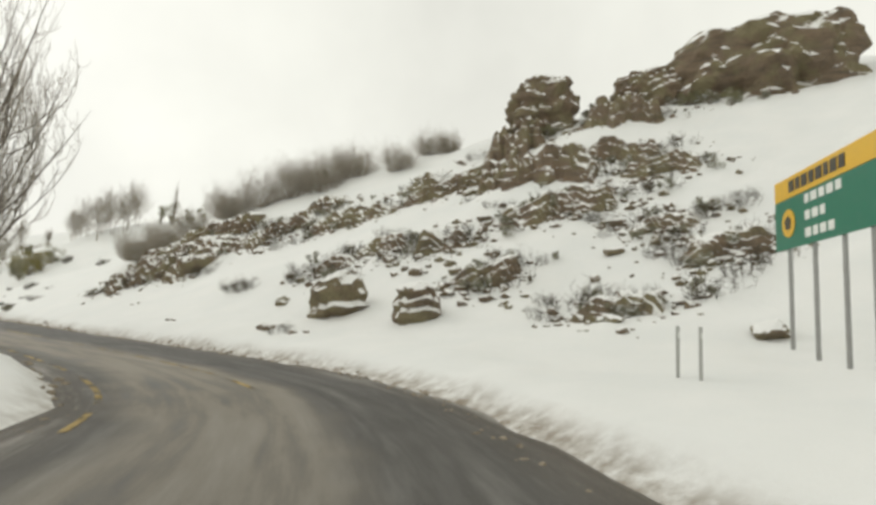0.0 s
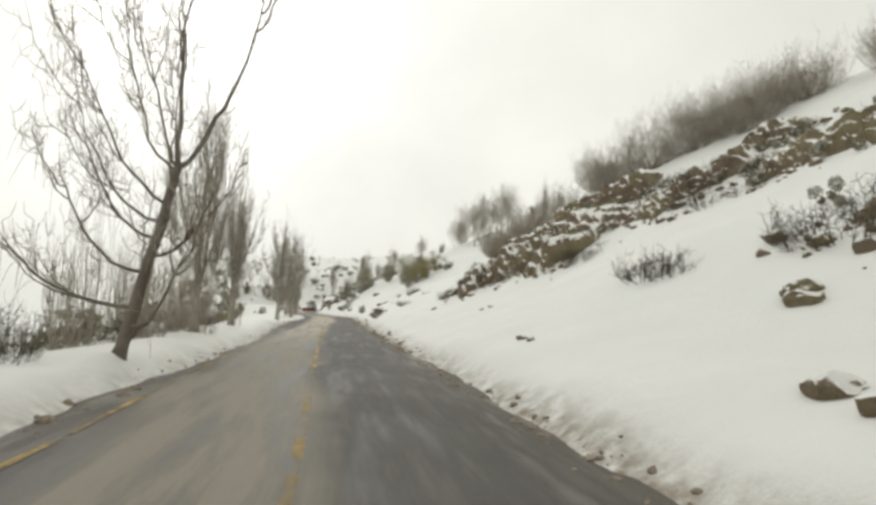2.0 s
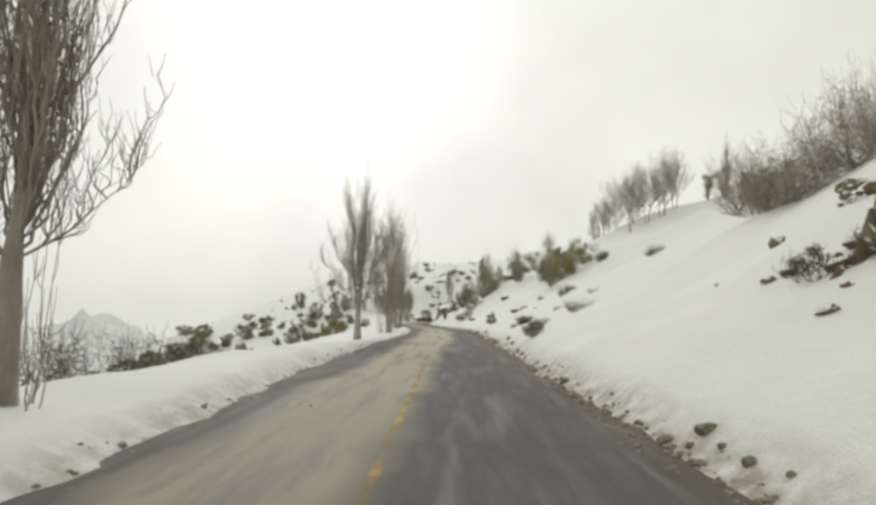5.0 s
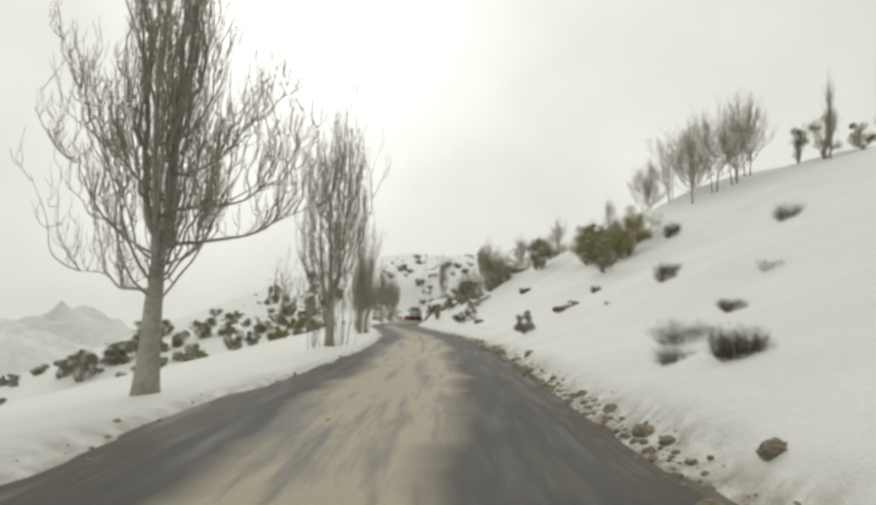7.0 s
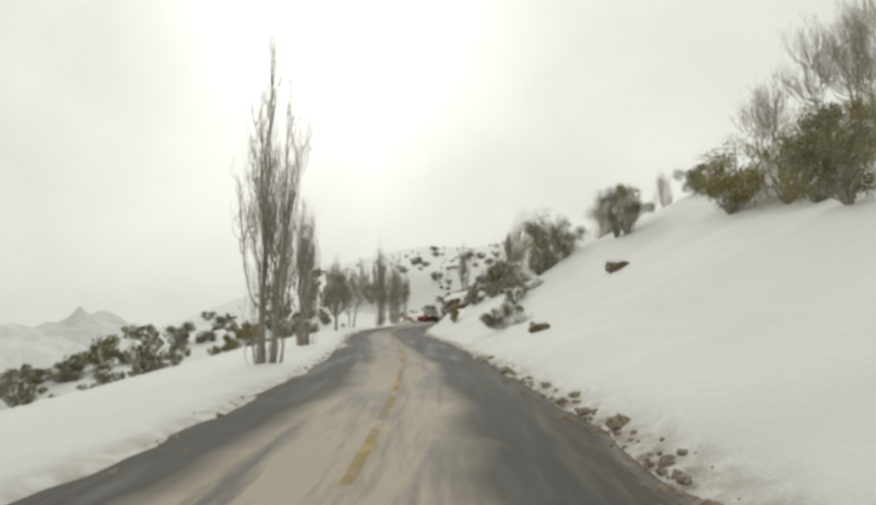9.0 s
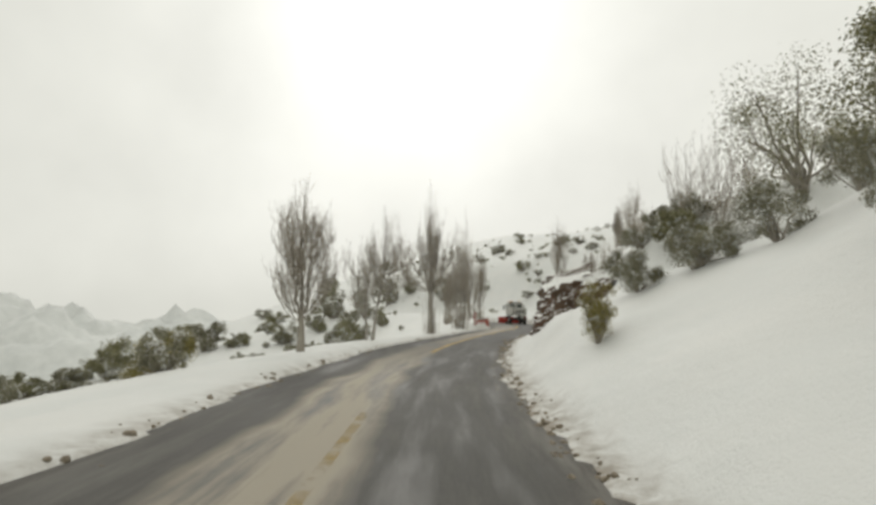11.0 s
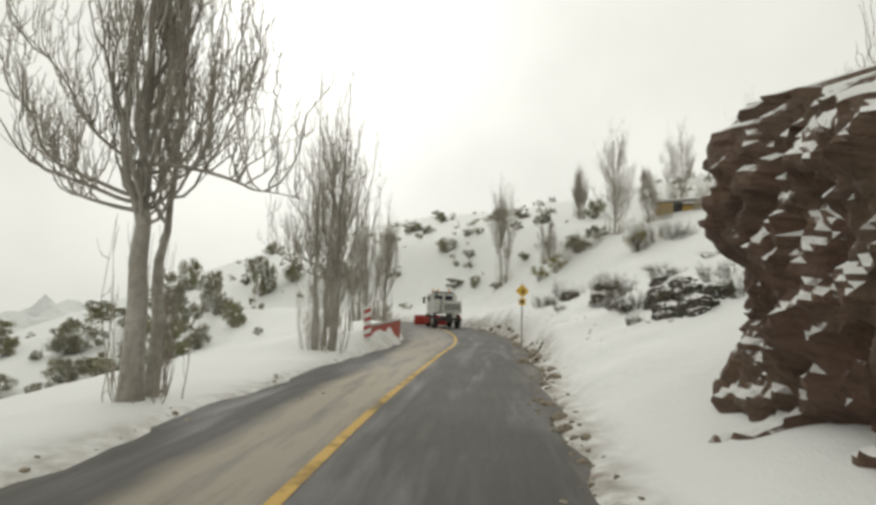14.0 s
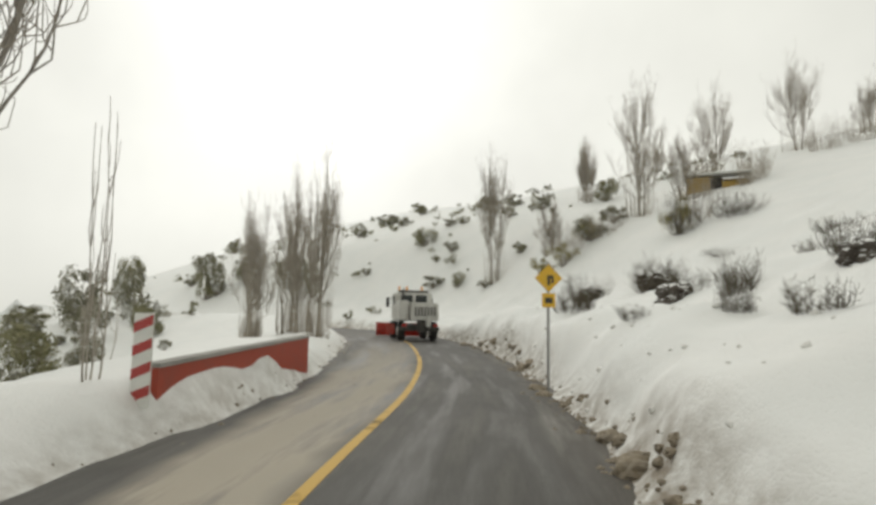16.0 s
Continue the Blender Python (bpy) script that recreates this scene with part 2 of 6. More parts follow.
def rock_material(name, dark, light, lichen, amount, fleck=0.5, patch=0.9, bare=0.0):
    """Layered brown rock; snow lies wherever the stone is flat enough to hold it."""
    m, n, l, s = material(name, 0.9)
    geo = n.new("ShaderNodeNewGeometry")
    p = geo.outputs["Position"]
    layer = n.new("ShaderNodeMapping")
    layer.inputs["Scale"].default_value, layer.inputs["Rotation"].default_value = (0.5, 0.5, 2.6), (0.25, 0.1, 0)
    l.new(p, layer.inputs["Vector"])
    bands, big, fine = noise_node(n, l, layer.outputs[0], 1.1, 5, 0.7), noise_node(n, l, p, 0.5, 3), noise_node(n, l, p, 9, 5, 0.7)
    col = blend(n, l, span(n, l, bands, 0.35, 0.65), dark, light)
    col = blend(n, l, span(n, l, big, 0.45, 0.62, 0, amount), col, lichen)
    col = blend(n, l, span(n, l, fine, 0.5, 0.75, 0, 0.8), col, (0.04, 0.034, 0.03))
    up = n.new("ShaderNodeSeparateXYZ")
    l.new(geo.outputs["Normal"], up.inputs[0])
    lie = times(n, l, up.outputs[2], times(n, l, times(n, l, fine, fleck), times(n, l, bands, 0.35), "ADD"), "ADD")
    drift = noise_node(n, l, p, patch, 4, 0.65)
    lie = times(n, l, lie, times(n, l, drift, 0.75), "ADD")
    snow = span(n, l, lie, 1.05 + 0.5 * fleck + bare, 1.15 + 0.5 * fleck + bare)
    col = blend(n, l, snow, col, (0.84, 0.84, 0.82))
    l.new(col, s.inputs["Base Color"])
    relief(n, l, s, blend(n, l, 0.6, bands, fine), 0.9, 0.12)
    return m


def leaf_material(name, a, b, snowed):
    m, n, l, s = material(name, 0.75)
    geo = n.new("ShaderNodeNewGeometry")
    col = blend(n, l, geo.outputs["Random Per Island"], a, b)
    c = n.new("ShaderNodeTexCoord").outputs["Object"]
    up = n.new("ShaderNodeSeparateXYZ")
    l.new(c, up.inputs[0])
    spot = noise_node(n, l, c, 3.5, 3)
    col = blend(n, l, span(n, l, spot, 0.60 - snowed, 0.66 - snowed * 0.9, 0, 0.85), col, (0.80, 0.80, 0.79))
    l.new(col, s.inputs["Base Color"])
    return m


def paint(name, c, rough=0.5, worn=(0.25, 0.22, 0.18), metal=0.0, amount=0.45):
    m, n, l, s = material(name, rough, metal)
    q = n.new("ShaderNodeTexCoord").outputs["Object"]
    a, b = noise_node(n, l, q, 3.0, 5), noise_node(n, l, q, 30, 3)
    col = blend(n, l, span(n, l, a, 0.48, 0.75, 0, amount), c, worn)
    col = blend(n, l, span(n, l, b, 0.4, 0.7, 0, 0.18), col, tuple(v * 0.6 for v in c))
    l.new(col, s.inputs["Base Color"])
    relief(n, l, s, b, 0.15, 0.004)
    return m


SNOW, ASPHALT = snow_material(), road_material()
ROCK = rock_material("brown_rock", (0.125, 0.097, 0.070), (0.22, 0.160, 0.105), (0.215, 0.19, 0.105), 0.8, 0.5, 0.8)
DARK_ROCK = rock_material("dark_grey_rock", (0.062, 0.053, 0.046), (0.125, 0.103, 0.084), (0.10, 0.092, 0.07), 0.6, 0.45, 0.9, bare=0.06)
RED_ROCK = rock_material("red_brown_rock", (0.085, 0.055, 0.042), (0.175, 0.105, 0.072), (0.14, 0.105, 0.07), 0.6, 0.34, 0.55, bare=0.09)
BARK = two_tone("grey_bark", (0.40, 0.37, 0.315), (0.26, 0.23, 0.19), 1.2, 0.9, 0.8, 0.03, 9)
PALE_BARK = two_tone("pale_poplar_bark", (0.46, 0.435, 0.39), (0.31, 0.285, 0.245), 1.0, 0.9, 0.8, 0.03, 8, spot=(0.10, 0.085, 0.07))
TWIG = two_tone("bare_twigs", (0.43, 0.385, 0.32), (0.32, 0.28, 0.225), 2.0, 0.9, 0.0)
TWIG_PALE = two_tone("pale_twigs", (0.48, 0.44, 0.38), (0.36, 0.32, 0.27), 2.0, 0.9, 0.0)
DRY = two_tone("dry_brush", (0.13, 0.11, 0.075), (0.075, 0.062, 0.045), 2.0, 0.95, 0.0)
LEAF = leaf_material("dusty_green_leaves", (0.155, 0.15, 0.075), (0.30, 0.285, 0.165), 0.02)
LEAF_SNOW = leaf_material("snowed_grey_green_leaves", (0.17, 0.165, 0.11), (0.31, 0.295, 0.21), 0.06)
LEAF_OLIVE = leaf_material("olive_leaves", (0.17, 0.15, 0.045), (0.33, 0.285, 0.11), 0.0)
LEAF_DUSK = leaf_material("dry_grey_olive_leaves", (0.15, 0.135, 0.085), (0.30, 0.27, 0.18), 0.03)
CLOD = two_tone("dirty_snow", (0.27, 0.22, 0.15), (0.13, 0.10, 0.065), 2.4, 0.95, 0.8, 0.04, 14, spot=(0.48, 0.45, 0.40))
MUD = two_tone("brown_mud", (0.13, 0.09, 0.05), (0.07, 0.05, 0.03), 3.0, 0.9, 0.6, 0.02, 20)

SNOW_LUMP = two_tone("churned_snow", (0.74, 0.74, 0.72), (0.66, 0.65, 0.62), 3.0, 0.8, 0.5, 0.03, 18, spot=(0.55, 0.53, 0.49))
DARK_BARK = two_tone("dark_bark", (0.22, 0.19, 0.155), (0.12, 0.10, 0.08), 1.4, 0.9, 0.8, 0.03, 9)

# ---- mesh helpers ----
def mesh_object(name, verts, faces, mat, parent=None, label="", smooth=False):
    me = bpy.data.meshes.new(name)
    verts, faces = np.asarray(verts, np.float32), np.asarray(faces, np.int32)
    me.vertices.add(len(verts))
    me.vertices.foreach_set("co", verts.ravel())
    me.loops.add(faces.size)
    me.loops.foreach_set("vertex_index", faces.ravel())
    me.polygons.add(len(faces))
    me.polygons.foreach_set("loop_start", np.arange(len(faces), dtype=np.int32) * faces.shape[1])
    me.polygons.foreach_set("use_smooth", np.full(len(faces), smooth))
    me.materials.append(mat)
    me.update(calc_edges=True)
    ob = new(name, me)
    if parent is not None:
        ob.parent = parent
    if label:
        tagged(ob, label)
    return ob


def part(name, bm, mat, parent, label=""):
    """One bmesh as one mesh object under a thing or a part."""
    me = bpy.data.meshes.new(name)
    bm.to_mesh(me)
    bm.free()
    me.materials.append(mat)
    ob = new(name, me)
    ob.parent = parent
    if label:
        tagged(ob, label)
    return ob


def thing(name, place, label, category, group="", turn=0.0):
    ob = new(name)
    ob.empty_display_size = 0.2
    ob.matrix_basis = pose(*place, 0, 0, turn)
    return tagged(ob, label, category, group)


def box(bm, lo, hi, bevel=0.0, m=None):
    lo, hi = Vector(lo), Vector(hi)
    got = bmesh.ops.create_cube(bm, size=1.0)
    bmesh.ops.transform(bm, matrix=Matrix.Translation((lo + hi) / 2) @ Matrix.Diagonal((*(hi - lo), 1)), verts=got["verts"])
    if bevel:
        edges = list({e for v in got["verts"] for e in v.link_edges})
        made = bmesh.ops.bevel(bm, geom=edges, offset=bevel, segments=2, affect="EDGES")
        got["verts"] = list({v for f in made["faces"] for v in f.verts} | {v for v in got["verts"] if v.is_valid})
    if m is not None:
        bmesh.ops.transform(bm, matrix=m, verts=[v for v in got["verts"] if v.is_valid])
    return bm


def rod(bm, a, b, r, sides=8, r2=None):
    a, b = Vector(a), Vector(b)
    m = Matrix.Translation((a + b) / 2) @ (b - a).to_track_quat("Z", "Y").to_matrix().to_4x4()
    bmesh.ops.create_cone(bm, cap_ends=True, segments=sides, radius1=r, radius2=r if r2 is None else r2, depth=(b - a).length, matrix=m)
    return bm


class Tubes:
    """Gathers many tapered tubes into one list of corners and faces."""

    def __init__(self):
        self.v, self.f, self.count = [], [], 0

    def add(self, pts, radii, sides=3):
        pts, radii, n = np.asarray(pts, float), np.asarray(radii, float), len(pts)
        way = np.empty((n, 3))
        way[1:-1] = pts[2:] - pts[:-2]
        way[0], way[-1] = pts[1] - pts[0], pts[-1] - pts[-2]
        way /= np.sqrt((way * way).sum(1))[:, None] + 1e-9
        # one fixed side for the whole tube, so that it never twists
        ref = np.zeros(3)
        ref[np.argmin(np.abs(way).max(0))] = 1
        u = ref - way * way[:, np.argmax(ref)][:, None]
        u /= np.sqrt((u * u).sum(1))[:, None] + 1e-9
        w = np.stack([way[:, 1] * u[:, 2] - way[:, 2] * u[:, 1], way[:, 2] * u[:, 0] - way[:, 0] * u[:, 2], way[:, 0] * u[:, 1] - way[:, 1] * u[:, 0]], 1)
        a = np.arange(sides) * (2 * math.pi / sides)
        ring = pts[:, None] + radii[:, None, None] * (u[:, None] * np.cos(a)[None, :, None] + w[:, None] * np.sin(a)[None, :, None])
        self.v.append(ring.reshape(-1, 3))
        k, q = np.arange(n - 1)[:, None] * sides, np.arange(sides)[None, :]
        lo, hi = self.count + k + q, self.count + k + (q + 1) % sides
        self.f.append(np.stack([lo, hi, hi + sides, lo + sides], -1).reshape(-1, 4))
        self.count += n * sides

    def build(self, name, mat, parent, label="", smooth=True):
        return mesh_object(name, np.concatenate(self.v), np.concatenate(self.f), mat, parent, label, smooth)


# ---- ground: one sheet of snow, the road's bed cut into it ----
def lines(fine_lo, fine_hi, step, ends, grow=1.16):
    """Grid lines, close together in the middle and wider and wider apart outside."""
    mid = list(np.arange(fine_lo, fine_hi + step / 2, step))
    lo, s = [], step
    while mid[0] - sum(lo) > ends[0]:
        s *= grow
        lo.append(s)
    hi, s = [], step
    while mid[-1] + sum(hi) < ends[1]:
        s *= grow
        hi.append(s)
    return np.array(list(mid[0] - np.cumsum(lo))[::-1] + mid + list(mid[-1] + np.cumsum(hi)))


gx, gy = lines(-13, 14, 0.30, (-1900, 1900), 1.13), lines(6, 250, 0.46, (-900, 2600), 1.12)
GX, GY = np.meshgrid(gx, gy)
GZ = height(GX, GY)
nx, ny = len(gx), len(gy)


def z_at(x, y):
    """The ground sheet's height at a place."""
    i, j = min(max(int(np.searchsorted(gx, x)) - 1, 0), nx - 2), min(max(int(np.searchsorted(gy, y)) - 1, 0), ny - 2)
    u, v = (x - gx[i]) / (gx[i + 1] - gx[i]), (y - gy[j]) / (gy[j + 1] - gy[j])
    return float((GZ[j, i] * (1 - u) + GZ[j, i + 1] * u) * (1 - v) + (GZ[j + 1, i] * (1 - u) + GZ[j + 1, i + 1] * u) * v)


idx = np.arange(nx * ny).reshape(ny, nx)
quads = np.stack([idx[:-1, :-1], idx[:-1, 1:], idx[1:, 1:], idx[1:, :-1]], -1).reshape(-1, 4)
ground = mesh_object("ground", np.stack([GX, GY, GZ], -1).reshape(-1, 3).tolist(), quads.tolist(), SNOW, smooth=True)
tagged(ground, "snow-covered hillside and banks beside the road", "snow", kind="structure")
D, S = beside_road(GX, GY)
e = np.abs(D) - road_half(D, S)
dirt = (1 - ease(e, 0.05, 0.9)) * np.where(D > 0, 1.0, 0.55)
att = ground.data.attributes.new("dirt", "FLOAT", "POINT")
att.data.foreach_set("value", dirt.ravel().astype(np.float32))

# ---- road ----
way = np.gradient(CENTRE, axis=0)
way /= np.linalg.norm(way, axis=1, keepdims=True)
side = np.stack([way[:, 1], -way[:, 0]], 1)
run = np.concatenate([[0], np.cumsum(np.linalg.norm(np.diff(CENTRE, axis=0), axis=1))])
lat = np.linspace(-4.2, 4.2, 13)
rv = [(c[0] + s[0] * q, c[1] + s[1] * q, 0.045 * (1 - (q / 4.2) ** 2) + 0.0) for c, s in zip(CENTRE, side) for q in lat]
rf = [(k * 13 + q, k * 13 + q + 1, k * 13 + q + 14, k * 13 + q + 13) for k in range(len(CENTRE) - 1) for q in range(12)]
road = mesh_object("road", rv, rf, ASPHALT, smooth=True)
tagged(road, "wet grey asphalt road with sandy slush between the wheel tracks", "road", kind="structure")
uv = road.data.uv_layers.new(name="along")
flat = [(lat[i % 13], run[i // 13]) for i in range(len(rv))]
for loop in road.data.loops:
    uv.data[loop.index].uv = flat[loop.vertex_index]
sand = np.interp(CENTRE[:, 1], [20, 32, 58, 78, 104, 130, 146, 162, 175, 195, 214, 234], [.25, .45, .45, .8, 1.0, 1.0, .7, .85, .3, .85, .6, .1])
att = road.data.attributes.new("sand", "FLOAT", "POINT")
att.data.foreach_set("value", np.repeat(sand, 13).astype(np.float32))
shift = np.interp(CENTRE[:, 1], [20, 60, 88, 105, 122, 135, 150, 175, 198, 216], [-0.6, -1.5, -0.8, -0.2, -0.2, 0.1, -0.4, -0.7, -0.8, -1.4])
breadth = np.interp(CENTRE[:, 1], [20, 60, 88, 105, 122, 135, 150, 175, 198, 216], [1.7, 1.6, 1.4, 1.6, 1.7, 1.3, 1.0, 0.9, 0.85, 1.3])
att = road.data.attributes.new("sand_breadth", "FLOAT", "POINT")
att.data.foreach_set("value", np.repeat(breadth, 13).astype(np.float32))
att = road.data.attributes.new("sand_side", "FLOAT", "POINT")
att.data.foreach_set("value", np.repeat(shift, 13).astype(np.float32))

# ---- trees ----
def bend(a, out, reach, up, n, rng, droop=0.0, rough=0.03, turn=2.6):
    """A limb that leaves sideways and turns upwards."""
    u = np.linspace(0, 1, n)
    p = np.array(a) + np.outer(reach * (1 - np.exp(-turn * u)) / (1 - math.exp(-turn)), [math.cos(out), math.sin(out), 0])
    p[:, 2] += up * u ** 1.35 - droop * np.sin(math.pi * np.minimum(u * 1.3, 1))
    p[1:] += np.cumsum(rng.normal(0, rough * up / n, (n - 1, 3)), axis=0)
    return p


def poplar(name, label, place, tall, wide, seed, stems=1, limbs=26, clear=0.14, thick=0.16, lean=(0, 0), twigs=5, bark=None, twig=None, arms=(), group="bare trees beside the road", suckers=0, full=0.36):
    """A bare upright tree: leaders that run from the trunk to the top, upswept limbs inside a pointed outline, fine twigs, shoots at the foot.
    arms: long low limbs, as direction in degrees, start up the tree (0 to 1), reach and rise in metres. full: how far up the outline is widest."""
    rng = np.random.default_rng(seed)
    base = thing(name, place, label, "tree", group)
    wood, fine = Tubes(), Tubes()
    thin = 0.55 + tall / 22

    def outline(h):
        v = min(max((h - clear) / (1 - clear), 0.02), 1)
        return wide * ((v / full) ** 0.6 if v < full else 0.07 + 0.93 * max(0.0, 1 - (v - full) / (1 - full)) ** 0.8)

    def along(line, v):
        u = np.linspace(0, 1, len(line))
        return np.array([np.interp(v, u, line[:, j]) for j in range(3)])

    def stray(line, size):
        """Gives a limb its slow snaking."""
        u = np.linspace(0, 1, len(line))
        for j in (0, 1):
            line[:, j] += size * u * np.sin(u * rng.uniform(5, 11) + rng.uniform(0, 6.28))
        return line

    def dress(limb, out, amount, size):
        for q in range(amount):
            s = along(limb, rng.uniform(0.2, 1.0))
            t = bend(s, out + rng.normal(0, 1.5), rng.uniform(0.08, 0.28) * wide * 0.6, rng.uniform(0.05, 0.16) * tall * size, 6, rng, 0, 0.35)
            fine.add(t, np.linspace(0.0098, 0.0042, 6) * thin, 3)
            for w in range(2):
                fine.add(bend(t[rng.integers(1, 5)], rng.uniform(0, 6.28), rng.uniform(0.05, 0.22), rng.uniform(0.15, 0.55), 4, rng, 0, 0.35), np.linspace(0.0072, 0.0036, 4) * thin, 3)

    # trunks, each running on as a leader
    leaders = []
    turn0 = rng.uniform(0, 6.28)
    for k in range(stems):
        a = turn0 + k * 6.28 / stems + rng.normal(0, 0.3)
        foot = np.array([math.cos(a), math.sin(a)]) * (0 if stems == 1 else 0.14 + 0.06 * stems)
        top = tall * (1.0 if k == 0 else rng.uniform(0.78, 0.95))
        u = np.linspace(0, 1, 18)
        p = np.zeros((18, 3))
        p[:, 2] = -0.3 + (top + 0.3) * u
        p[:, :2] = foot + np.outer(np.sin(np.minimum(u * 1.7, 1.57)) * 0.14 * wide * (stems > 1), [math.cos(a), math.sin(a)])
        p[4:, :2] += np.cumsum(rng.normal(0, 0.035, (14, 2)), axis=0)
        p[:, 0] += lean[0] * p[:, 2]
        p[:, 1] += lean[1] * p[:, 2]
        r = thick * (1 if k == 0 else rng.uniform(0.65, 0.9)) / stems ** 0.42 * np.where(u < clear, 1 - 0.25 * u / clear, 0.75 * (1 - (u - clear) / (1 - clear)) ** 1.1 * (1 - 0.35 * ease(u, clear, clear + 0.12))) + 0.006
        r[0], r[1] = r[0] * 1.35, r[1] * 1.1
        wood.add(p, r, 9)
        leaders.append((p, top))
        dress(p[8:], a, 14, 1.0)
    # side leaders out of the fork
    trunk, top = leaders[0]
    for k in range(3 if stems == 1 else 1):
        a = turn0 + k * 2.1 + rng.normal(0, 0.3)
        f = clear * rng.uniform(0.95, 1.5)
        up = tall * rng.uniform(0.72, 0.96) - f * top
        limb = stray(bend(along(trunk, f), a, wide * rng.uniform(0.12, 0.34), up, 16, rng, 0, 0.12, 2.2), 0.06)
        limb[:, 0] += lean[0] * (limb[:, 2] - limb[0, 2])
        limb[:, 1] += lean[1] * (limb[:, 2] - limb[0, 2])
        wood.add(limb, thick * 0.36 * np.linspace(1, 0, 16) ** 0.8 + 0.006, 6)
        leaders.append((limb, limb[-1, 2]))
        dress(limb[4:], a, 12, 1.0)
    for k in range(limbs):
        line, high = leaders[k % len(leaders)]
        h0 = clear * 0.95 + (0.60 - clear) * rng.uniform() ** 1.3
        z = h0 * tall
        start = np.array([np.interp(z, line[:, 2], line[:, 0]), np.interp(z, line[:, 2], line[:, 1]), max(z, line[0, 2])])
        h1 = min(0.96, h0 + rng.uniform(0.2, 0.46))
        out = k * 2.4 + rng.normal(0, 0.4)
        reach, up = outline(h1) * rng.uniform(0.45, 1.0), (h1 - h0) * tall
        limb = stray(bend(start, out, reach, up, 12, rng, 0.0, 0.14, 1.7), 0.05 + 0.025 * up)
        limb[:, 0] += lean[0] * (limb[:, 2] - start[2])
        limb[:, 1] += lean[1] * (limb[:, 2] - start[2])
        rad = min(thick * 0.30, 0.009 + 0.0046 * up * rng.uniform(0.6, 1.2))
        wood.add(limb, rad * np.linspace(1, 0, 12) ** 0.75 + 0.0046 * thin, 5)
        dress(limb, out, twigs, 1.0)
        for q in range(3):
            v = rng.uniform(0.15, 0.65)
            twin = stray(bend(along(limb, v), out + rng.normal(0, 0.9), wide * rng.uniform(0.06, 0.26), up * (1 - v) * rng.uniform(0.6, 1.05), 9, rng, 0, 0.16, 1.8), 0.06)
            wood.add(twin, rad * 0.5 * np.linspace(1, 0, 9) ** 0.8 + 0.0042 * thin, 4)
            dress(twin, out, max(2, twigs - 2), 0.8)
    for a, f, reach, rise in arms:
        a = radians(a)
        u = np.linspace(0, 1, 16)
        limb = np.outer(reach * u ** 0.9, [math.cos(a), math.sin(a), 0]) + along(trunk, f)
        limb[:, 2] += rise * u ** (1.35 if rise > 0 else 1.9) - 0.03 * reach * np.sin(math.pi * np.minimum(u * 1.2, 1))
        limb = stray(limb, 0.2)
        limb[:, 2] += 0.10 * np.sin(u * rng.uniform(7, 12)) * u
        wood.add(limb, (0.013 + 0.010 * reach) * np.linspace(1, 0.08, 16), 5)
        dress(limb, a, 14, 0.7)
        for q in range(9):
            v = rng.uniform(0.2, 0.95)
            shoot = stray(bend(along(limb, v), a + rng.normal(0, 0.8), rng.uniform(0.1, 0.35) * reach, rng.uniform(0.05, 0.20) * tall, 9, rng, 0, 0.2, 1.6), 0.10)
            wood.add(shoot, np.linspace(0.016, 0.005, 9) * thin, 4)
            dress(shoot, a, 3, 0.6)
    wood.build("trunk", bark or BARK, base)
    fine.build("crown", twig or TWIG, base)
    if suckers:
        shoots = Tubes()
        for k in range(suckers):
            a, q = rng.uniform(0, 6.28), rng.uniform(0.1, 1) ** 0.7 * wide * 0.45
            s = bend(np.array([math.cos(a) * q, math.sin(a) * q, -0.15]), a + rng.normal(0, 1), rng.uniform(0.05, 0.3), rng.uniform(0.10, 0.32) * tall, 7, rng, 0, 0.10)
            shoots.add(s, np.linspace(0.013, 0.004, 7) * thin, 3)
            for w in range(3):
                shoots.add(bend(s[rng.integers(1, 6)], rng.uniform(0, 6.28), rng.uniform(0.05, 0.2), rng.uniform(0.2, 0.7), 4, rng, 0, 0.1), np.linspace(0.008, 0.0036, 4) * thin, 3)
        tagged(shoots.build("undergrowth", TWIG, base), "thin brown shoots round the foot", kind="stuff")
    return base


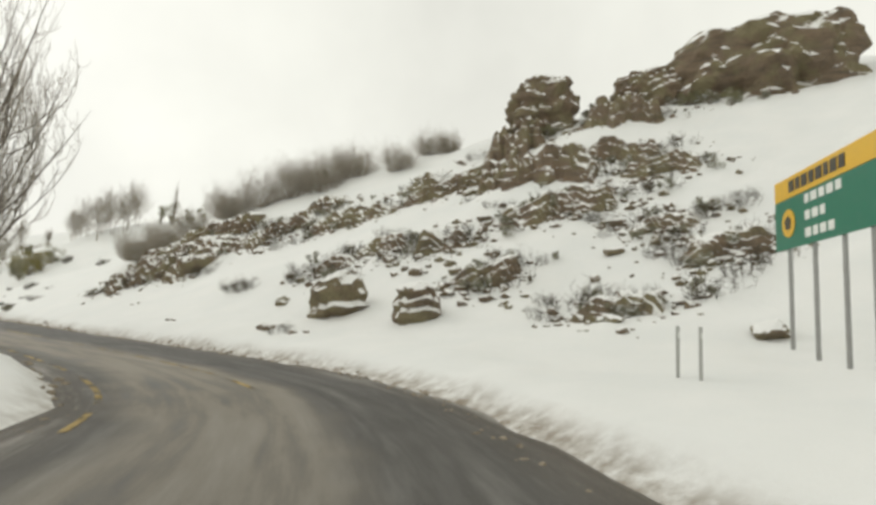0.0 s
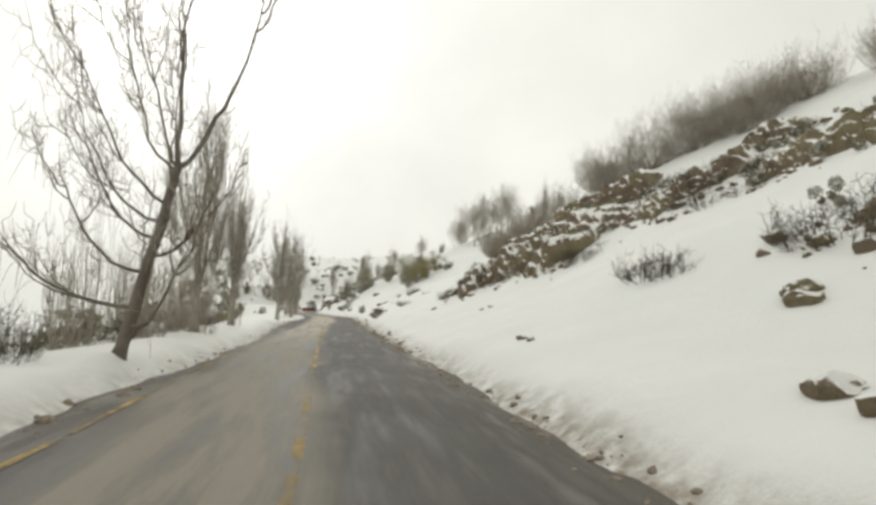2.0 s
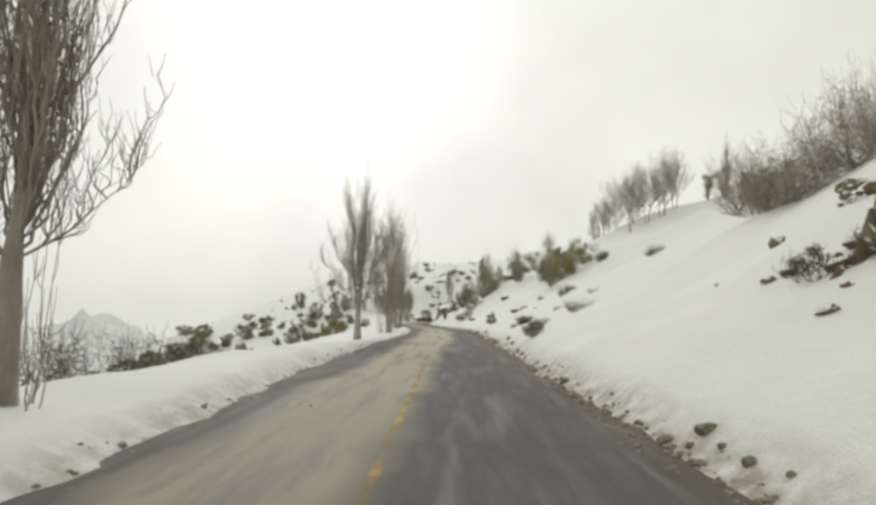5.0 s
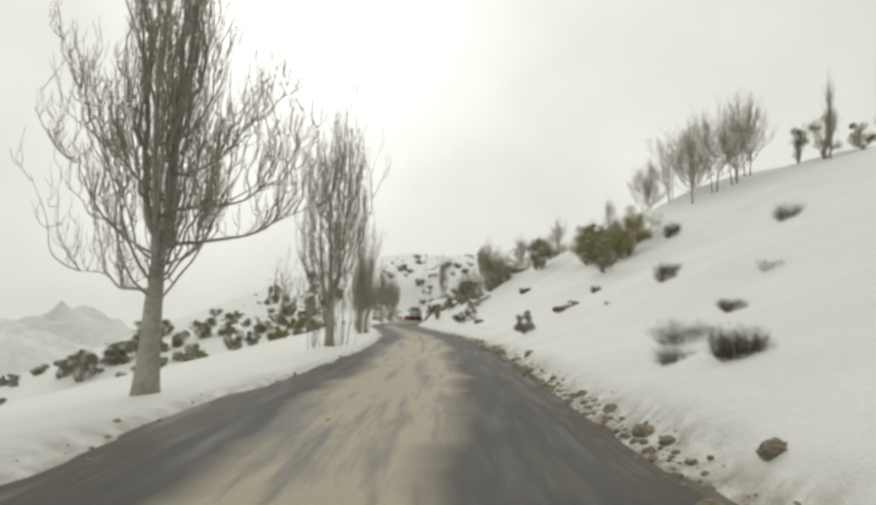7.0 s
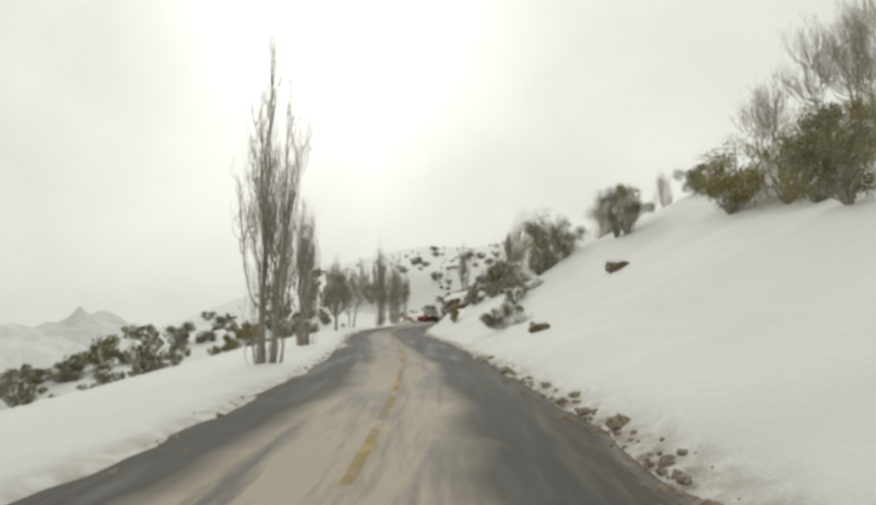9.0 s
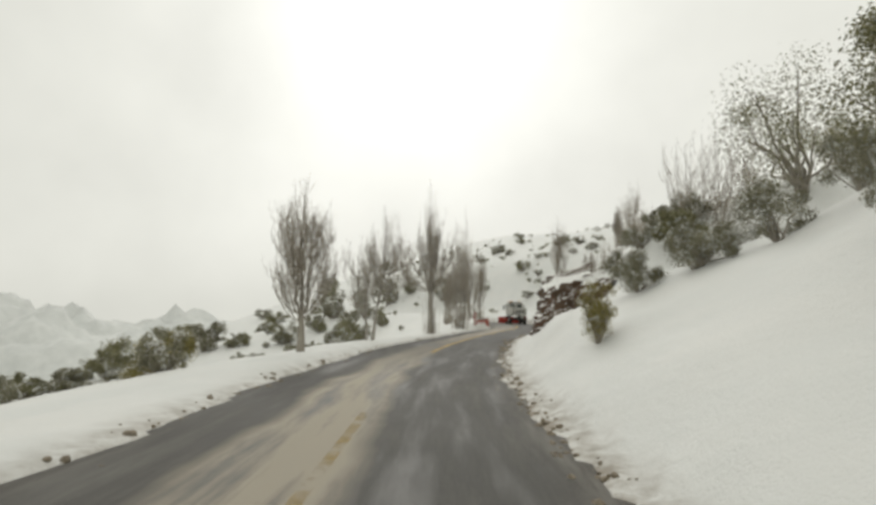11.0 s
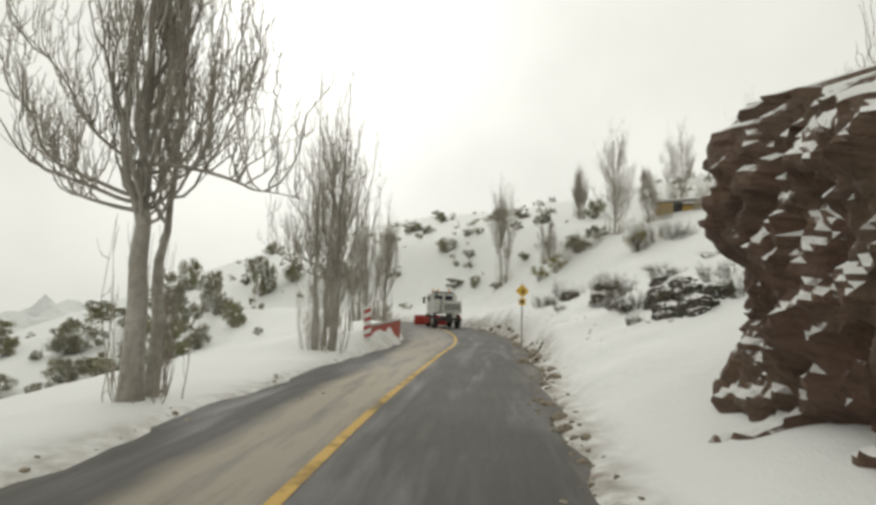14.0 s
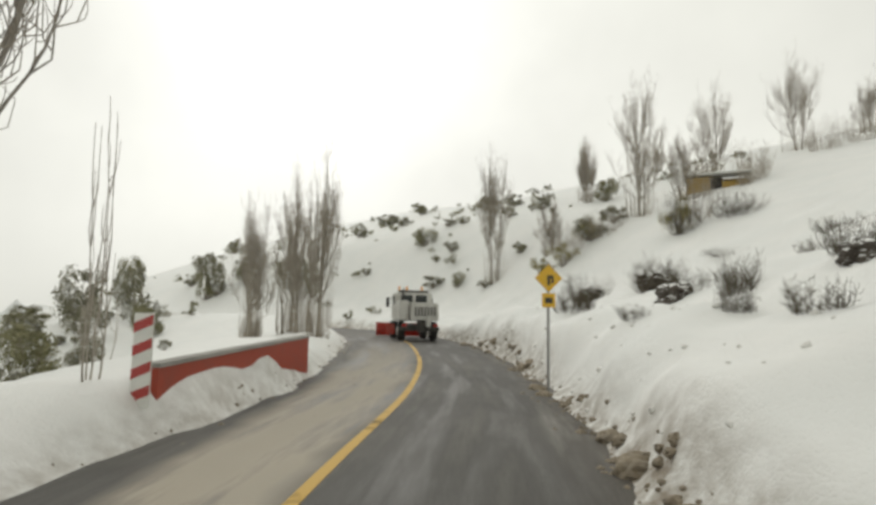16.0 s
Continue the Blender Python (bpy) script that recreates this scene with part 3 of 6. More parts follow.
def spreading_tree(name, label, place, tall, wide, seed):
    """An old dark tree: a leaning trunk that forks high up, and long limbs that sweep out and turn upwards."""
    rng = np.random.default_rng(seed)
    base = thing(name, place, label, "tree", "bare trees beside the road")
    wood, fine = Tubes(), Tubes()
    u = np.linspace(0, 1, 12)
    fork = 0.46 * tall
    p = np.zeros((12, 3))
    p[:, 0], p[:, 1], p[:, 2] = 0.85 * u ** 0.9, 0.15 * u, -0.3 + (fork + 0.3) * u
    p[2:, :2] += np.cumsum(rng.normal(0, 0.03, (10, 2)), axis=0)
    r = 0.155 - 0.055 * u
    r[0] = 0.23
    wood.add(p, r, 9)

    def grow(at, out, reach, up, rad, depth, droop, stiff=1.1):
        limb = bend(at, out, reach, up, 12, rng, droop, 0.16, stiff)
        wood.add(limb, rad * np.linspace(1, 0.2, 12), 6)
        for q in range(5):
            s = limb[rng.integers(3, 12)]
            t = s + np.outer(np.linspace(0, 1, 7), [rng.normal(0, 0.35), rng.normal(0, 0.35), 0])
            t[:, 2] -= rng.uniform(0.3, 1.1) * np.linspace(0, 1, 7) ** 1.4 - 0.25 * np.sin(np.linspace(0, math.pi, 7))
            fine.add(t, np.linspace(0.009, 0.004, 7), 3)
        for q in range(11 if depth == 0 else 5):
            v = rng.uniform(0.25, 1.0)
            s = np.array([np.interp(v, np.linspace(0, 1, 12), limb[:, j]) for j in range(3)])
            if depth == 0 and q < 3:
                grow(s, out + rng.normal(0, 0.8), reach * rng.uniform(0.25, 0.5) + 0.2, abs(up) * rng.uniform(0.35, 0.8) + 0.4, rad * 0.42, 1, 0)
            else:
                t = bend(s, out + rng.normal(0, 1.0), rng.uniform(0.2, 0.7), rng.uniform(0.3, 1.2), 6, rng, 0, 0.35)
                fine.add(t, np.linspace(0.014, 0.005, 6), 3)
                for w in range(3):
                    fine.add(bend(t[rng.integers(1, 6)], rng.uniform(0, 6.28), rng.uniform(0.1, 0.4), rng.uniform(0.1, 0.5), 4, rng, 0, 0.3), np.linspace(0.008, 0.004, 4), 3)

    for k in range(10):
        f = 0.2 + 0.78 * k / 9
        at = np.array([np.interp(f, u, p[:, j]) for j in range(3)])
        out = (math.pi if k % 4 else 0.2) + rng.normal(0, 0.75)
        reach = wide * rng.uniform(0.65, 1.0) * (1.05 - 0.45 * f) * (1 if k % 4 else 0.55)
        grow(at, out, reach, (0.14 + 0.26 * f) * tall * rng.uniform(0.75, 1.1), 0.042 * (1.25 - 0.6 * f) + 0.012, 0, 0.25 * (1 - f))
    # the fork and its leaders
    for out, reach, up, rad in ((0.3, 1.75, 0.52, 0.075), (2.6, 0.35, 0.54, 0.07), (3.6, 1.3, 0.40, 0.042)):
        grow(p[-1], out, reach, up * tall, rad, 0, 0, 0.5)
    wood.build("trunk", DARK_BARK, base)
    fine.build("crown", TWIG, base)
    return base


def twig_bush(name, label, place, tall, wide, seed, count=60, mat=None, group="bare bushes on the slope", cat="bush", fine=1.0, crook=0.3):
    rng = np.random.default_rng(seed)
    base = thing(name, place, label, cat, group)
    stems, ends = Tubes(), Tubes()
    gauge = fine * min(0.6 + tall / 8, 0.32 + 0.33 * tall)
    for k in range(count):
        a, q = rng.uniform(0, 6.28), rng.uniform(0, 1) ** 0.6
        foot = np.array([math.cos(a) * q * wide * 0.4, math.sin(a) * q * wide * 0.4, -0.12])
        s = bend(foot, a + rng.normal(0, 0.5), wide * 0.4 * rng.uniform(0.3, 1.0), tall * rng.uniform(0.55, 1.0), 7, rng, 0, crook)
        stems.add(s, np.linspace(0.016, 0.005, 7) * gauge, 3)
        for w in range(5):
            g = s[rng.integers(2, 7)]
            ends.add(bend(g, rng.uniform(0, 6.28), rng.uniform(0.05, 0.22) * wide, rng.uniform(0.1, 0.3) * tall, 4, rng, 0, crook), np.linspace(0.009, 0.004, 4) * gauge, 3)
    tagged(stems.build("stem", mat or TWIG, base), kind="stuff")
    tagged(ends.build("brushwood", mat or TWIG, base), kind="stuff")
    return base


def leaf_shrub(name, label, place, tall, wide, seed, leaves=1500, leaf=0.06, mat=None, group="evergreen shrubs on the slope", lobes=9, cat="shrub"):
    """A shrub: forked stems and a crown of many small leaves in clumps."""
    rng = np.random.default_rng(seed)
    base = thing(name, place, label, cat, group)
    stems = Tubes()
    clumps = []
    for k in range(lobes):
        a, q = rng.uniform(0, 6.28), rng.uniform(0.1, 1) ** 0.7
        tip = np.array([math.cos(a) * q * wide * 0.42, math.sin(a) * q * wide * 0.42, tall * (0.14 + 0.74 * rng.uniform() * (1.1 - 0.45 * q))])
        pts = np.outer(np.linspace(0, 1, 5) ** 1.2, tip)
        pts[:, 2] = -0.1 + (tip[2] + 0.1) * np.linspace(0, 1, 5)
        pts[1:] += rng.normal(0, 0.03 * wide, (4, 3))
        stems.add(pts, np.linspace(0.035, 0.008, 5) * (0.5 + tall / 3), 4)
        clumps.append((tip, rng.uniform(0.11, 0.25) * (wide + tall) / 2 * (1.1 - 0.4 * tip[2] / tall)))
    k = np.arange(leaves) % lobes
    c, r = np.array([q[0] for q in clumps])[k], np.array([q[1] for q in clumps])[k]
    w = rng.normal(0, 1, (leaves, 3))
    w /= np.linalg.norm(w, axis=1, keepdims=True)
    p = c + w * (r * rng.uniform(0.2, 1.0, leaves) ** 0.6 * rng.uniform(0.8, 1.2, leaves))[:, None]
    p[:, 2] = np.maximum(p[:, 2], 0.02)
    n = w + rng.normal(0, 0.7, (leaves, 3))
    n /= np.linalg.norm(n, axis=1, keepdims=True)
    t = np.cross(n, rng.normal(0, 1, (leaves, 3)))
    t /= np.linalg.norm(t, axis=1, keepdims=True) + 1e-9
    b = np.cross(n, t)
    s = (leaf * rng.uniform(0.6, 1.4, leaves))[:, None]
    v = np.stack([p - t * s, p - b * s * 0.5 + n * s * 0.2, p + t * s, p + b * s * 0.5 + n * s * 0.2], 1).reshape(-1, 3)
    f = np.arange(4 * leaves).reshape(-1, 4)
    tagged(stems.build("stem", BARK, base), kind="stuff")
    tagged(mesh_object("crown", v, f, mat or LEAF, base), kind="stuff")
    return base


def scrub_cover(name, label, spots, mat, seed, leaves, leaf):
    """Countless low shrubs in one mesh, each a few clumps of small leaves; spots are x, y and height."""
    rng = np.random.default_rng(seed)
    v = []
    for x, y, s in spots:
        lobes = rng.integers(6, 13)
        a, q = rng.uniform(0, 6.28, lobes), rng.uniform(0.1, 1, lobes) ** 0.7
        tips = np.stack([np.cos(a) * q * s * 0.6, np.sin(a) * q * s * 0.6, s * (0.12 + 0.7 * rng.uniform(0, 1, lobes) * (1.1 - 0.5 * q))], 1)
        k = rng.integers(0, lobes, leaves)
        w = rng.normal(0, 1, (leaves, 3))
        w /= np.linalg.norm(w, axis=1, keepdims=True)
        p = tips[k] + w * (s * rng.uniform(0.13, 0.27, lobes)[k] * rng.uniform(0.2, 1.0, leaves) ** 0.6)[:, None]
        p[:, 2] = np.maximum(p[:, 2], 0.01)
        n = w + rng.normal(0, 0.7, (leaves, 3))
        n /= np.linalg.norm(n, axis=1, keepdims=True)
        t = np.cross(n, rng.normal(0, 1, (leaves, 3)))
        t /= np.linalg.norm(t, axis=1, keepdims=True) + 1e-9
        b, r = np.cross(n, t), (s * leaf * rng.uniform(0.6, 1.4, leaves))[:, None]
        p += np.array([x, y, z_at(x, y)])
        v.append(np.stack([p - t * r, p - b * r * 0.5 + n * r * 0.2, p + t * r, p + b * r * 0.5 + n * r * 0.2], 1).reshape(-1, 3))
    v = np.vstack(v)
    return tagged(mesh_object(name, v, np.arange(len(v)).reshape(-1, 4), mat), label, "shrubs", kind="stuff")


def stone(name, size, seed, mat=None, parent=None, cuts=7, place=(0, 0, 0), turn=0.0, detail=3, rough=1.0):
    """A broken stone: a ball cut by planes, then roughened."""
    rng = np.random.default_rng(seed)
    bm = bmesh.new()
    bmesh.ops.create_icosphere(bm, subdivisions=detail, radius=1.0)
    planes = []
    for k in range(cuts):
        w = rng.normal(0, 1, 3)
        planes.append((Vector(w / np.linalg.norm(w)), rng.uniform(0.55, 0.85)))
    for vert in bm.verts:
        for w, d in planes:
            q = vert.co.dot(w)
            if q > d:
                vert.co -= w * (q - d)
        o = Vector((seed * 3.1, seed * 1.7, 0))
        vert.co += vert.co.normalized() * rough * (0.13 * noise.noise(vert.co * 2.2 + o) + 0.06 * noise.noise(vert.co * 6 + o))
        vert.co = Vector((vert.co.x * size[0], vert.co.y * size[1], vert.co.z * size[2]))
    me = bpy.data.meshes.new(name)
    bm.to_mesh(me)
    bm.free()
    me.materials.append(mat or ROCK)
    ob = new(name, me)
    if parent is not None:
        ob.parent = parent
    ob.matrix_basis = pose(*place, 0, 0, turn)
    return ob


def outcrop(name, label, x, y, long, deep, tall, seed, turn=0.0, group="rock outcrops on the slope"):
    """A ledge: a broken steep front in layers, a flatter snowy top that runs back into the slope."""
    deep = deep + tall * 1.3
    nu, nv = max(16, int(long / 0.14)), max(22, int(deep * 2 / 0.11))
    along, back = Vector((math.cos(radians(turn)), math.sin(radians(turn)))), Vector((math.sin(radians(turn)), -math.cos(radians(turn))))
    o, zero = Vector((seed * 7.3, seed * 3.9, seed * 1.1)), z_at(x, y)
    verts = []
    for i in range(nu):
        u = (i / (nu - 1) - 0.5) * 2
        qu = Vector((u * long * 0.5, 0, 0)) + o
        front = -0.45 * deep + tall * (0.5 * noise.noise(qu * 0.7) + 0.3 * noise.noise(qu * 2.1))
        size = tall * float(1 - ease(abs(u) + 0.3 * noise.noise(qu * 1.3), 0.5, 1.0)) * (1 + 0.5 * noise.noise(qu * 0.9 + o) + 0.2 * noise.noise(qu * 2.7))
        ground_front = z_at(x + along.x * u * long * 0.6 + back.x * front, y + along.y * u * long * 0.6 + back.y * front)
        for j in range(nv):
            v = (j / (nv - 1) - 0.5) * 2 * deep
            px, py = x + along.x * u * long * 0.6 + back.x * v, y + along.y * u * long * 0.6 + back.y * v
            q = Vector((px, py, 0)) + o
            w = v - front + 0.16 * tall * noise.noise(q * 1.6) + 0.07 * noise.noise(q * 4.5)
            steps = 0.42 * ease(w, -0.05 * tall, 0.10 * tall) + 0.30 * ease(w, 0.22 * tall, 0.34 * tall) + 0.28 * ease(w, 0.5 * tall, 0.66 * tall)
            here = z_at(px, py)
            z = ground_front - 0.2 + (size + 0.2) * float(steps) + 0.35 * max(0.0, here - ground_front) if w > -0.1 * tall else here - 0.25
            z += 0.09 * tall * noise.noise(q * 2.3) + 0.05 * noise.noise(q * 6)
            verts.append((px - x + 0.1 * noise.noise(q * 3 + o), py - y + 0.1 * noise.noise(q * 3 - o), z - zero))
    faces = [(i * nv + j, (i + 1) * nv + j, (i + 1) * nv + j + 1, i * nv + j + 1) for i in range(nu - 1) for j in range(nv - 1)]
    ob = mesh_object(name, verts, faces, ROCK)
    ob.matrix_basis = pose(x, y, zero)
    return tagged(ob, label, "rock", group)


def crag(name, label, x, y, z, long, deep, tall, seed, turn=0.0, group="rock outcrops on the slope", detail=5, square=0.4, mat=None, beds=7, joint=0.07):
    """A rounded mass of bedded rock: ragged layers, blocks and cracks, with flats that hold snow."""
    bm = bmesh.new()
    bmesh.ops.create_icosphere(bm, subdivisions=detail, radius=1.0)
    o = Vector((seed * 4.7, seed * 2.9, seed * 1.3))
    c, s_ = math.cos(radians(turn)), math.sin(radians(turn))
    bed = tall / beds
    for vert in bm.verts:
        p = vert.co.copy()
        flat = Vector((p.x, p.y, 0))
        # squarer than a ball
        k = max(abs(p.x), abs(p.y), abs(p.z)) ** -square
        q = Vector((p.x * long / 2 * k, p.y * deep / 2 * k, p.z * tall * k))
        dip = q.z + 0.12 * q.x
        lay = math.floor(dip / bed + 0.5 * noise.noise(q * 0.5 + o))
        out = 0.30 * noise.noise(Vector((q.x * 0.25, q.y * 0.25, lay * 2.3)) + o) + 0.16 * noise.noise(q * (2.2 / tall) + o) + 0.14 * noise.noise(q * (6 / tall) + o) + 0.07 * noise.noise(q * (14 / tall) + o) + joint * noise.cell(Vector((q.x * 3.2 / tall, q.y * 3.2 / tall, lay * 1.0)) + o)
        q += Vector((flat.x, flat.y, 0.35 * p.z)) * out * tall * 0.62
        q.z += 0.12 * tall * noise.noise(Vector((q.x * 2.5 / tall, q.y * 2.5 / tall, 0)) + o)
        vert.co = Vector((q.x * c - q.y * s_, q.x * s_ + q.y * c, q.z))
    me = bpy.data.meshes.new(name)
    bm.to_mesh(me)
    bm.free()
    me.materials.append(mat or ROCK)
    ob = new(name, me)
    ob.matrix_basis = pose(x, y, z)
    return tagged(ob, label, "rock", group)


def rubble(name, label, category, spots, mat, seed):
    """Countless small broken pieces in one mesh; spots are x, y and size."""
    rng = np.random.default_rng(seed)
    t = (1 + 5 ** 0.5) / 2
    ball = np.array([(-1, t, 0), (1, t, 0), (-1, -t, 0), (1, -t, 0), (0, -1, t), (0, 1, t), (0, -1, -t), (0, 1, -t), (t, 0, -1), (t, 0, 1), (-t, 0, -1), (-t, 0, 1)]) / 1.9
    skin = HULL
    v, f = [], []
    for k, (x, y, s) in enumerate(spots):
        shape = ball * rng.uniform(0.65, 1.25, (12, 3)) * np.array([s, s * rng.uniform(0.6, 1), s * rng.uniform(0.45, 0.8)])
        a = rng.uniform(0, 6.28)
        turn = np.array([[math.cos(a), -math.sin(a), 0], [math.sin(a), math.cos(a), 0], [0, 0, 1]])
        v.append(shape @ turn.T + np.array([x, y, max(z_at(x, y), 0.0) + s * 0.1]))
        f.append(skin + 12 * k)
    ob = mesh_object(name, np.vstack(v), np.vstack(f), mat)
    return tagged(ob, label, category, kind="stuff")


HULL = np.array([(0, 11, 5), (0, 5, 1), (0, 1, 7), (0, 7, 10), (0, 10, 11), (1, 5, 9), (5, 11, 4), (11, 10, 2), (10, 7, 6), (7, 1, 8), (3, 9, 4), (3, 4, 2), (3, 2, 6), (3, 6, 8), (3, 8, 9), (4, 9, 5), (2, 4, 11), (6, 2, 10), (8, 6, 7), (9, 8, 1)])


# trees beside the road, in the order that the car passes them
def on(x, y, dz=0.0):
    return (x, y, z_at(x, y) + dz)


poplar("poplar_tree", "tall bare many-limbed tree leaning over the inside of the bend", on(-5.6, 37.2), 11.2, 2.6, 3, 3, 44, 0.12, 0.24, (0.18, 0.0), 6, DARK_BARK, full=0.5)
spreading_tree("spreading_tree", "old dark bare tree with crooked spreading limbs", on(-3.7, 49.7), 9.6, 3.7, 11)
for x, y, tall, wide, seed, label in ((-6.6, 54.5, 3.6, 1.3, 5, "clump of thin bare saplings behind the snow bank"), (-6.6, 60.0, 3.6, 1.5, 6, "tall clump of thin bare stems behind the old tree"),
                                      (-5.4, 62.6, 3.6, 2.0, 8, "thin bare stems growing in a row behind the snow bank"), (-5.6, 65.4, 3.2, 1.8, 10, "thin bare stems growing in a row behind the snow bank"),
                                      (-5.2, 57.2, 3.2, 1.8, 12, "thin bare stems growing in a row behind the snow bank")):
    twig_bush("sapling_clump", label, on(x, y), tall, wide, seed, 46, crook=0.1)
poplar("poplar_tree", "forked bare poplar with many upswept limbs", on(-4.15, 59.6), 10.2, 1.75, 7, 1, 30, 0.15, 0.19, (0.03, 0), 5, arms=((170, 0.3, 1.9, 1.4), (200, 0.42, 1.5, 1.8), (-10, 0.3, 2.2, 0.3)), suckers=50, full=0.5)
poplar("poplar_tree", "bare tree with low limbs reaching out and an upright top", on(-4.4, 70.2), 8.9, 1.2, 9, 1, 30, 0.19, 0.19, (0.03, 0), 5, arms=((175, 0.2, 2.2, 1.3), (150, 0.24, 2.0, 1.9), (205, 0.2, 1.9, 0.9), (20, 0.24, 1.3, 1.3)), suckers=16)
poplar("poplar_tree", "pale bare poplar with wild drooping outer branches", on(-4.45, 101.1), 11.4, 1.95, 13, 1, 38, 0.16, 0.23, (0.02, 0), 5, PALE_BARK, TWIG, arms=((172, 0.26, 2.4, 2.2), (150, 0.2, 2.9, 0.6), (200, 0.36, 2.0, 2.2), (15, 0.4, 2.3, 2.2), (-30, 0.24, 1.7, 1.0), (0, 0.28, 3.3, 0.9), (-18, 0.34, 3.0, 0.5)))
poplar("poplar_tree", "slender bare poplar with a pale trunk", on(-4.2, 119.1), 12.4, 2.5, 17, 1, 46, 0.14, 0.23, (0.01, 0), 5, PALE_BARK, TWIG, arms=((176, 0.17, 3.0, 0.5), (150, 0.2, 1.8, 1.2)), suckers=40, full=0.6)
poplar("poplar_tree", "tall pointed bare poplar", on(-4.7, 136.0), 10.9, 1.25, 19, 2, 26, 0.10, 0.17, (0.02, 0), 5, suckers=40, full=0.3)
poplar("poplar_tree", "narrow bare poplar behind the snow bank", on(-6.6, 147.5), 7.6, 1.0, 23, 2, 26, 0.12, 0.14, (0.01, 0), 5, suckers=50)
poplar("poplar_tree", "broad bare tree with dense twigs", on(-9.6, 169.2), 6.4, 1.75, 29, 1, 40, 0.18, 0.16, (0, 0), 6, full=0.5)
poplar("poplar_tree", "light bare tree with a forked trunk and open crown", on(-10.45, 181.0), 7.3, 2.1, 31, 2, 34, 0.22, 0.13, (0.06, 0), 5, PALE_BARK, TWIG_PALE, arms=((180, 0.2, 1.6, 0.9), (-5, 0.45, 2.8, 0.3), (-40, 0.55, 2.8, 0.6)), full=0.55)
poplar("poplar_tree", "stout bare poplar with pale twin trunks and a wide crown", on(-8.7, 191.0), 10.6, 1.35, 37, 2, 30, 0.25, 0.24, (0.03, 0), 5, PALE_BARK, TWIG, arms=((178, 0.33, 3.0, 2.2), (160, 0.31, 3.0, 1.3), (190, 0.38, 2.2, 2.8), (205, 0.32, 2.6, 1.5), (10, 0.36, 1.7, 1.8), (-25, 0.33, 2.4, 1.4), (-15, 0.38, 3.2, -0.9)), suckers=26)
poplar("poplar_tree", "pale bare poplar with three trunks close together", on(-8.1, 201.3), 9.7, 1.6, 41, 3, 28, 0.21, 0.2, (0.02, 0), 5, PALE_BARK, TWIG, arms=((172, 0.28, 2.2, 1.7), (155, 0.32, 2.0, 2.2), (200, 0.26, 2.4, 1.1)), suckers=60)
for k, (x, y, h, w, q) in enumerate([(-13.4, 229, 8.2, 1.3, 2), (-12.0, 231, 8.8, 1.2, 2), (-10.4, 228, 8.8, 1.2, 2), (-9.0, 225.4, 9.4, 1.2, 1), (-14.6, 233, 7.0, 1.2, 3)]):
    poplar("poplar_tree", "bare poplar in the row at the bend", on(x, y), h, w, 43 + k, q, 22, 0.14, 0.14, (0.03 if q == 1 else 0, 0), 5, suckers=60)

# ---- the rocky slope above the bend ----
LEDGES = [(39.0, 40.5, 3.0, 7.0), (35.5, 49.0, 4.4, 5.0), (26.2, 40.3, 2.7, 8.8), (30.6, 36.9, 2.0, 5.5), (25.3, 48.0, 1.7, 8.6), (21.6, 55.5, 1.5, 9.0), (17.9, 67.1, 1.9, 9.0),
          (20.7, 36.7, 1.5, 5.1), (27.9, 32.4, 1.4, 4.5), (23.0, 34.2, 1.6, 3.8), (16.8, 40.0, 1.3, 3.4), (13.2, 27.3, 0.8, 3.0), (18.7, 25.3, 1.1, 3.9),
          (13.9, 34.2, 1.1, 3.0), (21.0, 28.8, 0.9, 3.2)]
NOSE = [(16.2, 44.0, 1.1, 3.4), (13.7, 45.5, 1.0, 2.7), (28.0, 53.0, 2.0, 3.5), (10.6, 73.0, 2.9, 3.2), (12.3, 70.3, 2.7, 3.6), (12.9, 66.5, 2.4, 3.4), (18.7, 75.4, 2.5, 4.6), (14.6, 72.6, 2.6, 4.2),
        (16.3, 69.0, 2.4, 4.2), (15.0, 77.4, 2.4, 3.4), (19.6, 70.2, 2.4, 4.4), (24.0, 62.0, 2.2, 4.6), (20.6, 62.4, 1.8, 4.2)]
for k, (x, y, tall, long) in enumerate(LEDGES + NOSE):
    outcrop("rock_outcrop", "brown layered rock outcrop with snow lying on its ledges" if tall > 1.6 else "low brown rock ledge showing through the snow", x, y, long, 0.9, tall * (0.85 if k < len(LEDGES) else 0.68), 100 + k, 118 + 14 * math.sin(k * 2.1))

crag("rock_crag", "great brown bedded crag crowning the slope, snow on its ledges", 48.4, 33.0, z_at(47.4, 33) - 0.3, 15.5, 6.5, 7.4, 3, 97)
crag("rock_crag", "brown bedded rock beside the great crag, snow on top", 46.2, 41.5, z_at(46.2, 41.5) - 0.2, 7.0, 4.5, 3.4, 5, 100)
crag("rock_crag", "knob of ochre rock standing on the skyline", 39.2, 49.2, z_at(39.2, 49.2) + 0.5, 6.8, 4.0, 5.0, 6, 100)
crag("boulder", "dark brown boulder under a cap of snow", 9.7, 39.6, z_at(9.7, 39.6) - 0.1, 2.8, 1.9, 2.0, 8, 120, detail=4, square=0.15)
